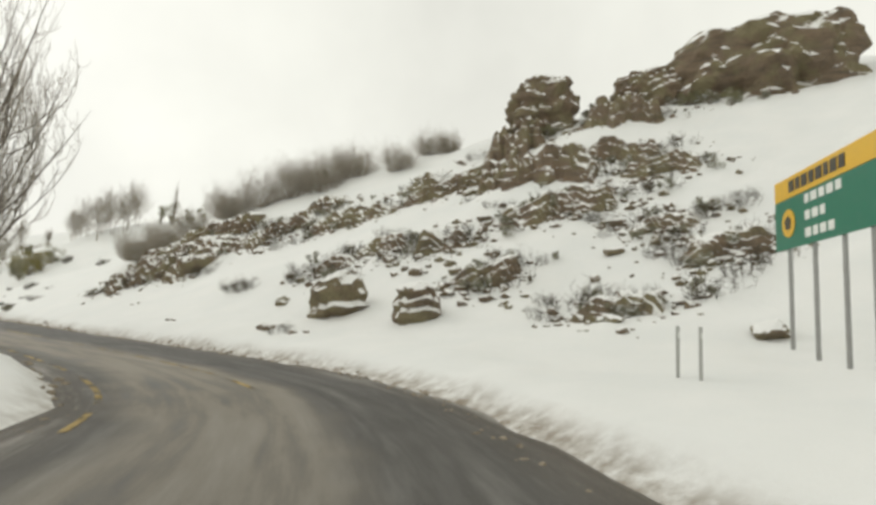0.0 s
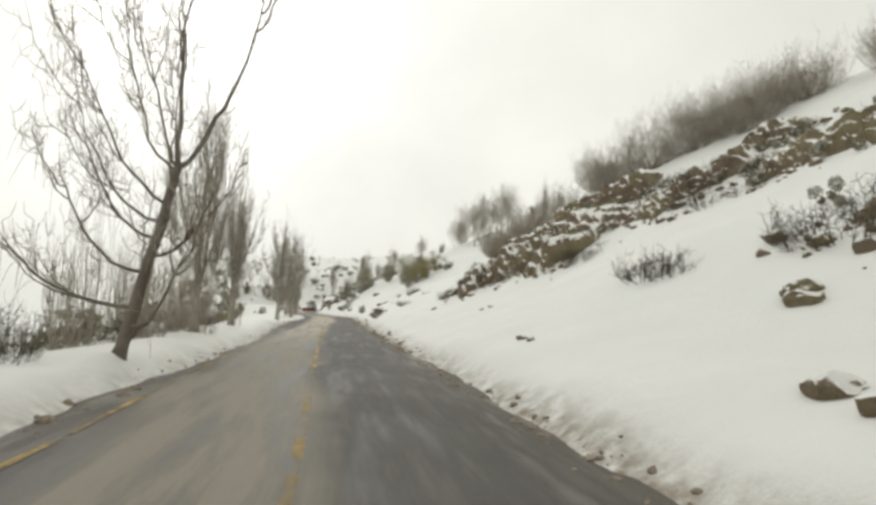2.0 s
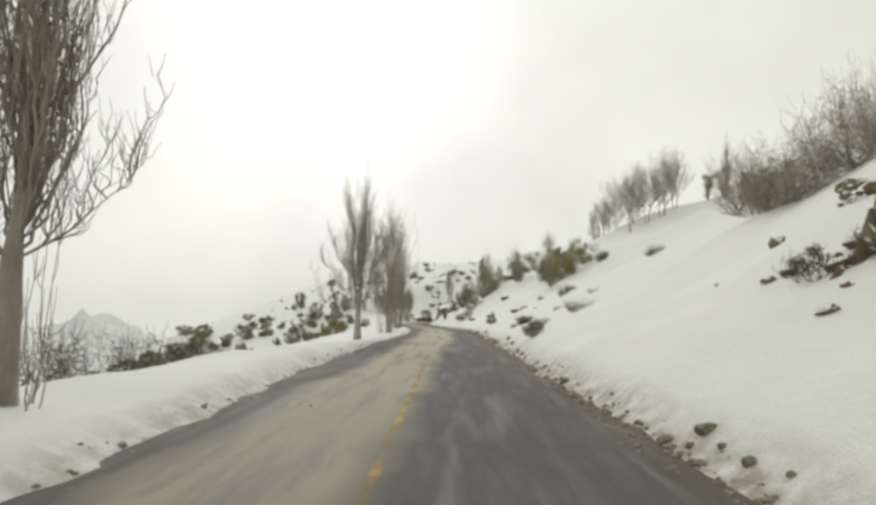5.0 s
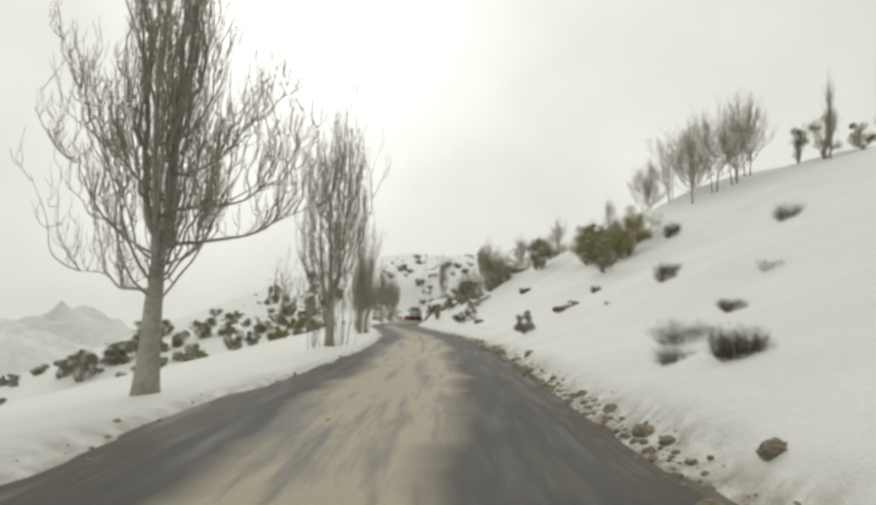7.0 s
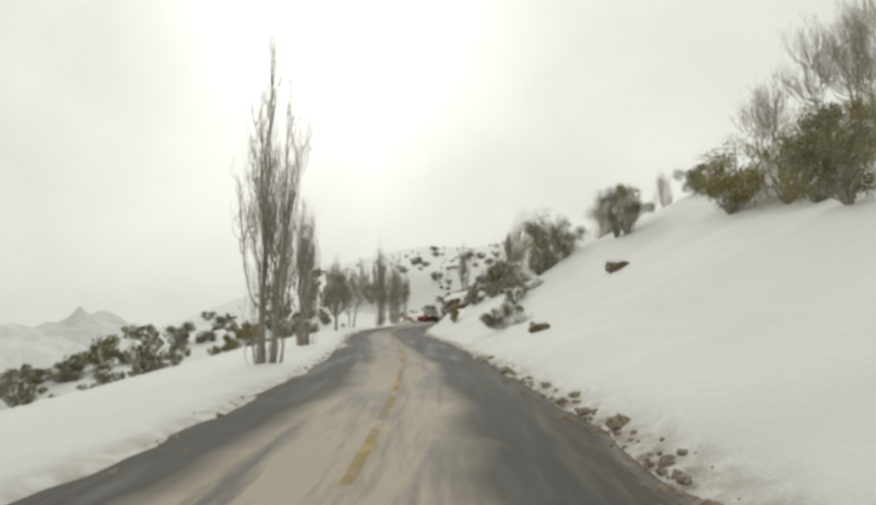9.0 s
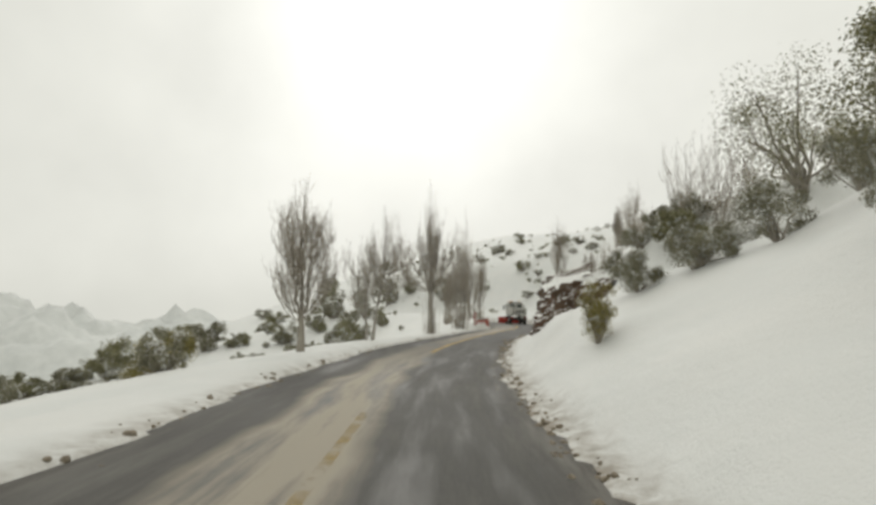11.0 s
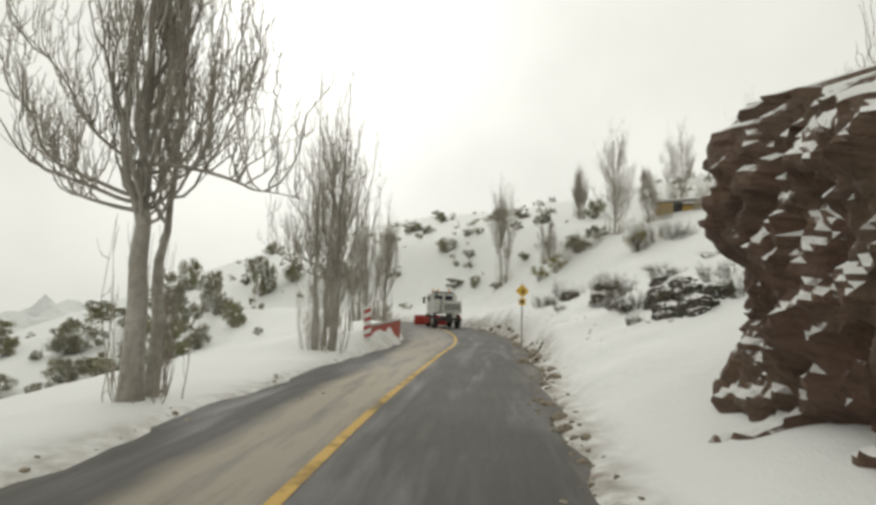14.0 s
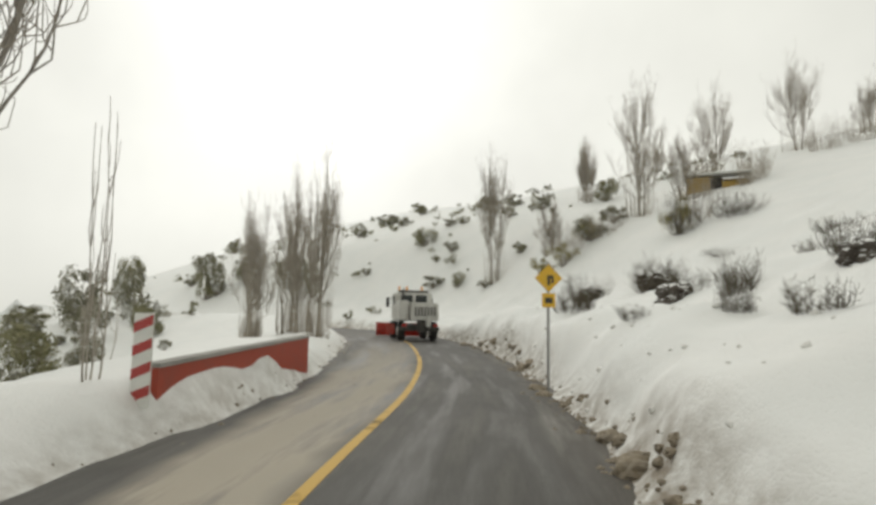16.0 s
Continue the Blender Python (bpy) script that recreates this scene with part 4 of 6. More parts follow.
crag("boulder", "dark brown boulder under a cap of snow", 9.8, 34.3, z_at(9.8, 34.3) - 0.15, 1.9, 1.4, 1.65, 19, 120, detail=4, square=0.15)
rng = np.random.default_rng(18)
spots = []
for k, (x, y, tall, long) in enumerate(LEDGES * 2 + NOSE):
    for q in range(55):
        u, w = rng.normal(0, 0.48) * long, rng.normal(-0.3, 1.1)
        spots.append((x - 0.47 * u + 0.88 * w, y + 0.88 * u + 0.47 * w, 0.07 + 0.30 * rng.uniform() ** 2.5))
rubble("rubble", "brown broken stones strewn below the ledges in the snow", "stones", spots, ROCK, 4)

# dry tufts and small stones along the ledges
tufts = [twig_bush("dry_tuft", "small dry brown tuft poking through the snow", (0, -40 - 3 * k, z_at(0, -40 - 3 * k)), 0.42, 0.75, 300 + k, 34, DRY, "dry tufts on the rocky slope", "dry grass") for k in range(4)]
rng = np.random.default_rng(8)
for k, (x, y, tall, long) in enumerate(LEDGES * 5 + NOSE * 4):
    for q in range(2):
        u = rng.uniform(-0.7, 0.7) * long
        px, py = x - 0.47 * u + rng.normal(0, 0.9), y + 0.88 * u + rng.normal(0, 0.9)
        s = rng.uniform(0.7, 2.3)
        copy_thing(tufts[rng.integers(4)], pose(px, py, z_at(px, py), 0, 0, rng.uniform(0, 360)) @ Matrix.Scale(s, 4))
small = [stone("small_stone", (0.32, 0.26, 0.2), 500 + k, place=(4 + k, -60, z_at(4 + k, -60))) for k in range(4)]
for ob in small:
    tagged(ob, "small brown stone half sunk in the snow", "stone", "stones on the rocky slope")
for k, (x, y, tall, long) in enumerate(LEDGES * 2 + NOSE * 2):
    for q in range(2):
        u = rng.uniform(-0.8, 0.8) * long
        px, py = x - 0.47 * u + rng.normal(0, 1.3), y + 0.88 * u + rng.normal(0, 1.3)
        copy_thing(small[rng.integers(4)], pose(px, py, z_at(px, py) + 0.03, 0, 0, rng.uniform(0, 360)) @ Matrix.Scale(rng.uniform(0.5, 1.9), 4))

# low stones and tufts nearer the road
for k, (x, y, w) in enumerate([(6.3, 39.6, 0.76), (6.4, 38.0, 0.52), (6.7, 37.4, 0.37), (6.6, 40.6, 0.74), (9.6, 44.3, 0.77), (11.8, 21.9, 1.5), (9.9, 44.7, 0.9), (12.5, 48.4, 0.88), (6.3, 50.4, 0.5), (8.4, 63.0, 0.3), (8.7, 62.6, 0.3), (6.3, 49.9, 0.26), (6.1, 49.3, 0.26), (1.0, 168.0, 0.27), (0.9, 167.0, 0.29)]):
    tagged(stone("low_stone", (w * 0.5, w * 0.42, w * 0.3), 560 + k, place=on(x, y, 0.02), turn=37 * k), "low grey-brown stone breaking through the snow", "stone", "stones beside the road")
for x, y, w in [(10.8, 50.9, 1.9), (11.3, 51.8, 1.6), (10.6, 51.7, 2.0), (10.9, 53.1, 1.3), (6.1, 38.6, 0.9), (6.8, 39.2, 0.8), (12.4, 47.8, 1.2), (13.3, 120.6, 1.4), (9.9, 119.7, 0.5), (12.4, 131.4, 0.7), (13.2, 110.5, 1.0)]:
    copy_thing(tufts[int(10 * x) % 4], pose(*on(x, y), 0, 0, 50 * x) @ Matrix.Scale(w, 4))

# bare thickets along the top of the slope
for k, (x, y, tall, wide) in enumerate([(23.8, 80.5, 3.2, 3.6), (25.6, 77.0, 3.4, 3.8), (27.6, 74.6, 3.4, 3.6), (29.4, 71.5, 3.0, 3.4), (21.4, 84.5, 2.6, 3.2), (20.2, 89.5, 2.6, 3.4), (19.0, 95.0, 2.8, 3.6), (33.4, 63.0, 2.4, 2.6), (18.2, 84.0, 2.4, 2.8), (17.6, 90.5, 2.6, 3.0), (31.5, 72.5, 3.0, 3.6), (33.5, 70.0, 2.8, 3.4), (35.2, 74.8, 2.6, 3.4), (30.0, 76.5, 2.8, 3.6), (22.6, 78.5, 2.6, 3.4), (38.4, 63.8, 2.2, 2.2), (38.3, 60.6, 2.0, 1.9)]):
    thicket = twig_bush("bare_thicket", "grey-olive thicket of bare stems on the brow of the slope", on(x, y), tall * 1.15, wide * 1.15, 600 + k, 170)
    brow = leaf_shrub("leaves", "", (0, 0, 0), tall * 1.0, wide * 1.15, 650 + k, 1500, 0.05, LEAF_DUSK, lobes=18)
    for ob in list(brow.children):
        ob.parent = thicket
    bpy.data.objects.remove(brow)

# ---- the snowy slope beside the straight ----
for k, (x, y, tall, wide) in enumerate([(14.3, 136.6, 4.4, 3.4), (21.0, 148.4, 4.2, 4.4), (18.4, 146.2, 3.2, 3.0), (9.6, 172.0, 6.4, 6.2), (20.5, 192.9, 5.9, 7.0), (8.3, 162.2, 4.6, 4.4), (13.0, 158.2, 4.0, 3.8), (4.7, 170.6, 2.0, 2.2), (20.2, 164.0, 2.6, 3.2)]):
    leaf_shrub("evergreen_shrub", "dusty green evergreen shrub dusted with snow", on(x, y), tall, wide, 700 + k, 7000, 0.05, LEAF, lobes=16)
for k, (x, y, tall, wide) in enumerate([(17.6, 150.9, 4.0, 5.0), (15.8, 148.6, 3.2, 3.6), (16.9, 145.0, 3.8, 4.0), (18.4, 142.8, 4.2, 4.4), (16.4, 141.6, 3.6, 4.0)]):
    leaf_shrub("olive_bush", "broad olive-green bush on the snowy slope", on(x, y), tall, wide, 720 + k, 9000, 0.042, LEAF_OLIVE, lobes=18)
leaf_shrub("olive_bush", "hanging olive and grey bush at the foot of the bank", on(0.95, 161.6), 2.05, 0.85, 730, 5500, 0.024, LEAF_OLIVE, lobes=26)
for k, (x, y, tall, wide) in enumerate([(2.6, 166.5, 1.3, 2.2), (4.0, 165.2, 1.4, 2.4), (5.6, 163.6, 1.6, 2.6), (7.4, 162.0, 1.7, 2.8), (9.6, 162.8, 3.4, 3.2), (8.4, 165.2, 2.0, 2.4), (12.6, 159.4, 4.4, 3.4)]):
    leaf_shrub("snowed_shrub", "grey-green shrub weighed down with snow", on(x, y), tall, wide, 740 + k, 6500, 0.035, LEAF_SNOW, lobes=14)
GROVE = [(32.2, 177.2, 7.3, 1.8), (31.1, 165.7, 8.6, 2.1), (31.6, 160.0, 9.9, 2.3), (34.6, 160.7, 10.7, 2.4), (37.5, 161.6, 10.4, 2.3), (33.5, 164.7, 7.8, 2.0), (35.4, 167.6, 9.4, 2.2), (38.6, 163.4, 10.7, 2.3), (41.2, 165.5, 10.9, 2.3), (29.6, 171.0, 7.3, 1.8)]
for k, (x, y, tall, wide) in enumerate(GROVE):
    poplar("grove_tree", "grey bare tree in the grove on the slope", on(x, y), tall * 1.06, wide * 1.75, 760 + k, 2, 34, 0.16, 0.11, (0, 0), 4, None, TWIG, group="grove on the slope", full=0.55)
for k, (x, y, tall, wide) in enumerate([(46.0, 157.4, 6.6, 3.4), (44.5, 160.0, 5.0, 2.6), (49.5, 156.0, 4.0, 3.0), (52.5, 154.5, 4.6, 4.0)]):
    leaf_shrub("evergreen_shrub", "dark green evergreen on the brow of the slope", on(x, y), tall, wide, 775 + k, 2200, 0.08, LEAF, lobes=14)
poplar("poplar_tree", "slim bare poplar on the brow of the slope", on(46.1, 156.4), 10.0, 0.8, 779, 1, 20, 0.1, 0.1, (0, 0), 4, group="grove on the slope")
SCRUB = [(6.6, 102.3, 0.5, 0.95), (5.9, 100.8, 0.32, 0.7), (12.2, 117.9, 0.76, 0.8), (9.4, 105.6, 0.3, 0.5), (23.2, 144.9, 1.1, 1.0), (23.9, 127.7, 0.7, 1.3), (22.4, 143.2, 1.2, 1.2), (12.1, 130.5, 0.57, 0.57), (3.8, 146.1, 0.8, 1.9),
         (6.1, 92.4, 0.4, 0.8), (6.1, 98.8, 0.5, 0.65), (5.8, 91.7, 0.46, 0.64), (8.5, 94.6, 0.60, 1.32), (6.2, 99.2, 0.49, 0.65), (13.4, 120.5, 0.59, 0.88), (9.7, 106.4, 0.32, 0.64), (24.8, 128.9, 0.94, 1.51)]
for k, (x, y, tall, wide) in enumerate(SCRUB):
    twig_bush("low_scrub", "low brown scrub sticking out of the snow", on(x, y), tall, wide, 800 + k, 150, DRY, "scrub on the slope", fine=0.55)
leaf_shrub("snowed_shrub", "low dark brushy shrub with snow in its twigs", on(5.15, 88.6), 0.72, 1.15, 819, 5500, 0.016, LEAF_DUSK, lobes=22)
leaf_shrub("snowed_shrub", "small grey-green shrub half buried in snow", on(5.6, 119.6), 1.55, 1.0, 820, 5000, 0.026, LEAF_SNOW, lobes=12)
for k, (x, y, s) in enumerate([(9.6, 127.2, 0.6), (9.8, 148.4, 0.75), (8.5, 124.8, 0.5), (4.6, 141.0, 0.5)]):
    ob = stone("boulder", (s, s * 0.8, s * 0.6), 830 + k, place=on(x, y, 0.12))
    tagged(ob, "brown boulder breaking through the snow", "rock", "boulders on the slope")
for k, (x, y, tall, wide) in enumerate([(4.2, 152.5, 0.9, 2.2), (5.0, 155.5, 1.1, 2.4), (3.4, 150.2, 0.7, 1.8), (6.0, 157.6, 1.2, 2.4), (5.6, 167.5, 1.0, 2.4)]):
    leaf_shrub("snowed_shrub", "low grey shrub on the brow of the bank under snow", on(x, y), tall, wide, 840 + k, 4500, 0.03, LEAF_SNOW, lobes=14)

# ---- hillside left of and beyond the road ----
LEFT = [(-75.3, 217.0, 6.4, 5.3), (-81.2, 228.8, 4.1, 5.9), (-75.3, 228.8, 4.7, 6.5), (-71.0, 234.7, 6.5, 6.5), (-63.2, 223.0, 2.8, 3.4), (-93.9, 293.5, 6.3, 6.5), (-64.3, 238.7, 3.2, 3.2), (-61.1, 245.6, 6.0, 6.0), (-55.4, 226.0, 3.5, 2.9), (-25.2, 166.6, 2.7, 2.4), (-24.1, 169.6, 1.9, 1.9), (-33.9, 164.7, 1.2, 1.2),
        (-35.1, 164.7, 1.4, 1.2), (-57.7, 299.9, 6.5, 3.7), (-42.5, 261.4, 6.0, 4.5), (-35.6, 250.7, 3.5, 2.8), (-52.4, 336.1, 3.3, 4.4), (-42.4, 293.9, 4.5, 2.7), (-36.8, 281.4, 4.2, 2.5), (-12.9, 165.5, 1.5, 1.5), (-80.9, 307.0, 2.9, 3.9), (-81.7, 222.9, 3.4, 3.4), (-83.0, 247.6, 3.4, 5.4), (-112.1, 319.2, 4.5, 6.5)]
BEND = [(-45.0, 245.3, 3.3, 4.5), (-38.3, 234.7, 2.3, 2.3), (-36.7, 235.7, 2.1, 2.3), (-32.8, 234.9, 3.4, 2.3), (-30.3, 235.8, 4.2, 3.5), (-29.9, 241.3, 2.6, 2.3), (-43.1, 253.2, 2.8, 2.8), (-68.3, 289.2, 2.9, 5.8), (-35.0, 259.0, 6.5, 4.1), (-29.1, 249.1, 3.0, 2.4), (-41.8, 287.7, 1.9, 1.9), (-23.2, 239.9, 0.8, 0.8),
        (-29.0, 258.0, 0.8, 0.8), (-35.4, 281.8, 6.3, 3.2), (-60.5, 300.8, 1.6, 2.2), (-48.5, 272.0, 0.8, 0.8), (-23.0, 276.8, 5.2, 4.3), (-32.0, 283.6, 3.7, 3.7), (-19.9, 273.9, 4.2, 2.5)]
FAR = [(-5.2, 270.8, 2.1, 2.8), (-12.8, 296.9, 1.9, 3.6), (-9.3, 288.1, 1.4, 2.6), (-6.8, 302.7, 1.6, 2.6), (-2.1, 272.2, 1.0, 1.5), (-0.3, 270.8, 0.9, 1.3), (-15.9, 288.2, 2.1, 2.1), (-1.9, 265.4, 1.3, 1.4), (-3.7, 265.9, 0.9, 0.9), (-3.9, 261.6, 1.4, 2.4),
       (-1.3, 257.8, 1.6, 1.2), (1.3, 253.4, 0.7, 1.6), (-12.8, 272.7, 1.0, 1.0), (4.7, 254.4, 1.1, 1.3), (8.4, 263.8, 1.5, 1.9), (14.1, 257.5, 2.3, 2.3), (9.7, 245.9, 2.0, 2.8), (11.7, 246.4, 1.4, 1.9), (-8.0, 318.6, 1.7, 2.9), (-12.6, 303.5, 1.3, 2.6),
       (3.2, 280.1, 2.0, 3.0), (6.6, 274.8, 1.7, 2.4), (4.8, 264.8, 1.2, 1.5)]
kinds = [leaf_shrub("hill_shrub", "round grey-green shrub standing in the snow", (0, -70 - 5 * k, z_at(0, -70 - 5 * k)), 1.0, 1.1, 860 + k, 2600, 0.030, LEAF if k % 2 else LEAF_SNOW, "shrubs on the hillside", 12 + k) for k in range(5)]
for k, (x, y, tall, wide) in enumerate(LEFT + BEND + FAR):
    copy_thing(kinds[k % 5], pose(*on(x, y), 0, 0, k * 77) @ Matrix.Diagonal((wide * 1.2, wide * 1.2, tall * 1.15, 1)))
rng = np.random.default_rng(21)
spots = [(rng.uniform(-75, 34), rng.uniform(258, 335), 0.4 + 1.2 * rng.uniform() ** 2) for k in range(230)]
scrub_cover("hill_scrub", "small grey-green shrubs dotted over the snowy far hill", spots[:120], LEAF, 61, 420, 0.06)
scrub_cover("hill_scrub", "small snow-dusted shrubs dotted over the snowy far hill", spots[120:], LEAF_SNOW, 62, 420, 0.06)
for k in range(60):
    x, y = rng.uniform(-100, -24), rng.uniform(200, 275)
    q = rng.uniform(0.8, 2.6)
    copy_thing(kinds[k % 5], pose(*on(x, y), 0, 0, rng.uniform(0, 360)) @ Matrix.Diagonal((q * 1.2, q * 1.2, q, 1)))
leaf_shrub("olive_bush", "low spreading olive bush behind the snow bank", on(-19.6, 175.4), 2.8, 3.8, 855, 6000, 0.06, LEAF_OLIVE, lobes=16)
leaf_shrub("olive_bush", "low spreading olive bush behind the snow bank", on(-23.0, 178.5), 2.2, 3.0, 856, 4000, 0.06, LEAF_OLIVE, lobes=14)

for k in range(45):
    x, y = rng.uniform(-100, -45), rng.uniform(208, 256)
    q = rng.uniform(1.2, 2.8)
    copy_thing(kinds[k % 5], pose(*on(x, y), 0, 0, rng.uniform(0, 360)) @ Matrix.Diagonal((q * 1.1, q * 1.1, q, 1)))

# small snowed shrubs among the ledges of the rocky slope
rng = np.random.default_rng(52)
spots = []
for k, (x, y, tall, long) in enumerate(LEDGES * 7 + NOSE * 3):
    u = rng.uniform(-0.75, 0.75) * long
    px, py = x - 0.47 * u + rng.normal(0.1, 1.0), y + 0.88 * u + rng.normal(0, 0.9)
    spots.append((px, py, rng.uniform(0.35, 1.0)))
scrub_cover("ledge_scrub", "low grey-green scrub under snow among the ledges", spots, LEAF_SNOW, 63, 1100, 0.042)
for k, (x, y) in enumerate([(46.0, 42.5), (45.4, 40.6), (44.8, 38.8), (44.4, 37.0), (38.0, 50.6), (37.2, 48.4), (36.8, 46.6), (41.5, 45.5), (42.5, 43.6), (40.2, 47.2), (44.0, 35.2), (43.6, 33.2), (43.9, 31.0), (43.2, 44.9)]):
    q = 0.8 + 0.25 * (k % 4)
    copy_thing(kinds[k % 5], pose(*on(x, y), 0, 0, 61 * k) @ Matrix.Diagonal((q * 1.2, q * 1.2, q, 1)))

# brush behind the snow bank
for k, (x, y, tall, wide) in enumerate([(-6.0, 66.5, 1.1, 2.0), (-6.6, 70.0, 1.2, 2.2), (-7.4, 74.0, 1.3, 2.4), (-8.0, 78.5, 1.3, 2.4), (-8.6, 83.0, 1.2, 2.2), (-6.6, 62.0, 1.0, 2.0), (-6.2, 56.5, 1.2, 1.8), (-5.6, 48.0, 1.0, 1.6), (-7.6, 50.0, 1.6, 2.2), (-9.4, 56.0, 1.8, 2.6), (-9.8, 64.0, 1.7, 2.6), (-8.0, 45.0, 1.6, 2.2), (-9.2, 88.0, 1.0, 1.6)]):
    twig_bush("roadside_brush", "brown leafless brush behind the snow bank", on(x, y), tall, wide, 900 + k, 60, DRY, "brush behind the snow bank")

for k, (x, y, tall, wide) in enumerate([(2.3, 173.8, 0.8, 1.4), (2.9, 173.0, 1.0, 1.7), (3.7, 172.6, 1.1, 1.8), (4.5, 172.2, 1.2, 1.9), (5.4, 172.6, 1.3, 2.0), (4.8, 175.4, 0.9, 1.8)]):
    leaf_shrub("snowed_shrub", "dark bush under snow above the rock face", on(x, y), tall, wide, 1080 + k, 4500, 0.032, LEAF_SNOW, lobes=14)
twig_bush("bare_thicket", "tall bare bush above the rock face", on(6.0, 172.0), 3.4, 2.2, 1090, 60)
for k, (x, y, tall, wide) in enumerate([(4.6, 191.5, 3.6, 1.7), (5.6, 186.0, 2.6, 1.6), (8.6, 199.0, 3.8, 2.0)]):
    twig_bush("bare_thicket", "upright bare bush on the snow above the rock face", on(x, y), tall, wide, 1010 + k, 44)

# bare trees on the far slope
for k, (x, y, tall, wide) in enumerate([(2.1, 253.1, 11.6, 1.3), (13.4, 244.4, 11.0, 1.8), (12.8, 259.5, 5.6, 0.8), (6.7, 249.6, 4.4, 0.9), (22.9, 252.4, 8.6, 1.6), (42.5, 258.4, 5.4, 1.0), (26.6, 276.1, 3.3, 0.5), (13.0, 262.0, 6.4, 0.9), (34.8, 258.0, 9.6, 2.1), (51.5, 263.1, 11.0, 2.0), (17.4, 246.0, 5.2, 0.8)]):
    poplar("poplar_tree", "bare poplar standing on the far slope", on(x, y), tall * 1.12, wide * 1.6, 920 + k, 2, 38, 0.12, 0.13, (0, 0), 5, suckers=50, full=0.4, group="bare trees on the far slope")
for k, (x, y, tall, wide) in enumerate([(34.3, 253.1, 3.2, 2.8), (37.0, 251.5, 2.6, 2.8), (40.0, 250.0, 2.4, 2.8), (43.0, 247.0, 2.2, 2.6), (8.0, 246.5, 2.4, 3.0), (10.4, 245.0, 2.0, 2.6), (24.0, 256.0, 2.4, 2.4), (46.0, 244.0, 2.0, 2.6), (14.5, 236.0, 1.8, 2.0), (18.6, 245.4, 2.2, 1.6), (22.4, 245.2, 1.5, 1.3), (23.9, 246.4, 1.9, 2.0), (25.8, 250.5, 2.8, 2.8)]):
    twig_bush("bare_thicket", "grey-brown bare thicket on the far slope", on(x, y), tall, wide, 940 + k, 60)
for k, (x, y, tall, wide) in enumerate([(6.1, 233.3, 1.5, 2.2), (7.1, 223.7, 1.2, 1.7), (4.1, 210.4, 0.7, 0.7), (5.8, 208.7, 0.8, 1.0), (13.1, 235.3, 2.6, 1.8), (15.5, 233.6, 1.6, 2.0), (2.6, 205.0, 0.5, 0.7), (1.9, 202.0, 0.5, 0.6)]):
    twig_bush("low_scrub", "low brown scrub on the snowy bank", on(x, y), tall, wide, 960 + k, 60, DRY, "scrub on the slope")
for k, (x, y, tall, long) in enumerate([(6.2, 232.5, 1.0, 2.4), (7.1, 224.4, 1.0, 2.2), (4.6, 215.5, 0.7, 1.6), (2.9, 200.0, 0.75, 1.7), (2.3, 197.8, 0.55, 1.5), (2.5, 196.6, 0.65, 1.3), (3.3, 198.6, 0.6, 1.5), (3.9, 201.2, 0.55, 1.4), (3.3, 197.0, 0.55, 1.2), (2.0, 201.4, 0.4, 0.8), (5.4, 208.0, 0.6, 1.0)]):
    crag("rock_outcrop", "dark rock ledge showing through the snowy bank", x, y, z_at(x, y) - 0.12, long * 0.85, long * 0.5, tall * 0.85, 980 + k, 100, detail=5, square=0.4, mat=DARK_ROCK, beds=3, joint=0.32)
for k, (x, y, tall, wide) in enumerate([(1.5, 216.9, 0.8, 0.9), (5.2, 212.5, 0.9, 0.8), (2.4, 207.0, 0.45, 0.5), (1.5, 198.6, 0.35, 0.4), (11.2, 225.2, 0.4, 2.0), (1.3, 209.2, 0.3, 0.7), (15.6, 232.5, 1.2, 2.0), (7.6, 225.2, 1.5, 1.8), (6.8, 223.6, 1.1, 1.6), (3.2, 200.6, 0.7, 0.9), (2.8, 198.8, 0.6, 0.8), (4.2, 199.3, 0.6, 0.9), (2.4, 201.1, 0.6, 0.7), (5.1, 215.2, 0.7, 1.2), (6.0, 231.0, 0.8, 1.2), (3.4, 196.0, 0.6, 0.8), (2.1, 217.4, 0.7, 0.6), (9.0, 215.0, 0.5, 1.0), (13.0, 220.0, 0.5, 1.4)]):
    twig_bush("low_scrub", "low brown scrub on the churned snowy bank", on(x, y), tall, wide, 1030 + k, 55, DRY, "scrub on the slope")
for k, (x, y, tall, wide) in enumerate([(12.9, 235.7, 2.8, 2.6), (7.0, 245.0, 2.2, 2.8), (9.4, 246.4, 2.2, 3.2), (5.4, 246.2, 2.0, 2.4)]):
    leaf_shrub("olive_bush", "olive-brown bush on the far slope", on(x, y), tall, wide, 1060 + k, 1500, 0.06, LEAF_OLIVE, lobes=14)
spots = []
rng = np.random.default_rng(28)
for k in range(260):
    y = rng.uniform(196, 234)
    x = np.interp(y, CENTRE[20:-12, 1], CENTRE[20:-12, 0]) + road_half(1, y) + 0.3 + 4.5 * rng.uniform() ** 1.6
    spots.append((x, y, 0.03 + 0.08 * rng.uniform() ** 3))
rubble("snow_lumps", "lumps of churned snow thrown up on the bank", "snow", spots, SNOW_LUMP, 14)



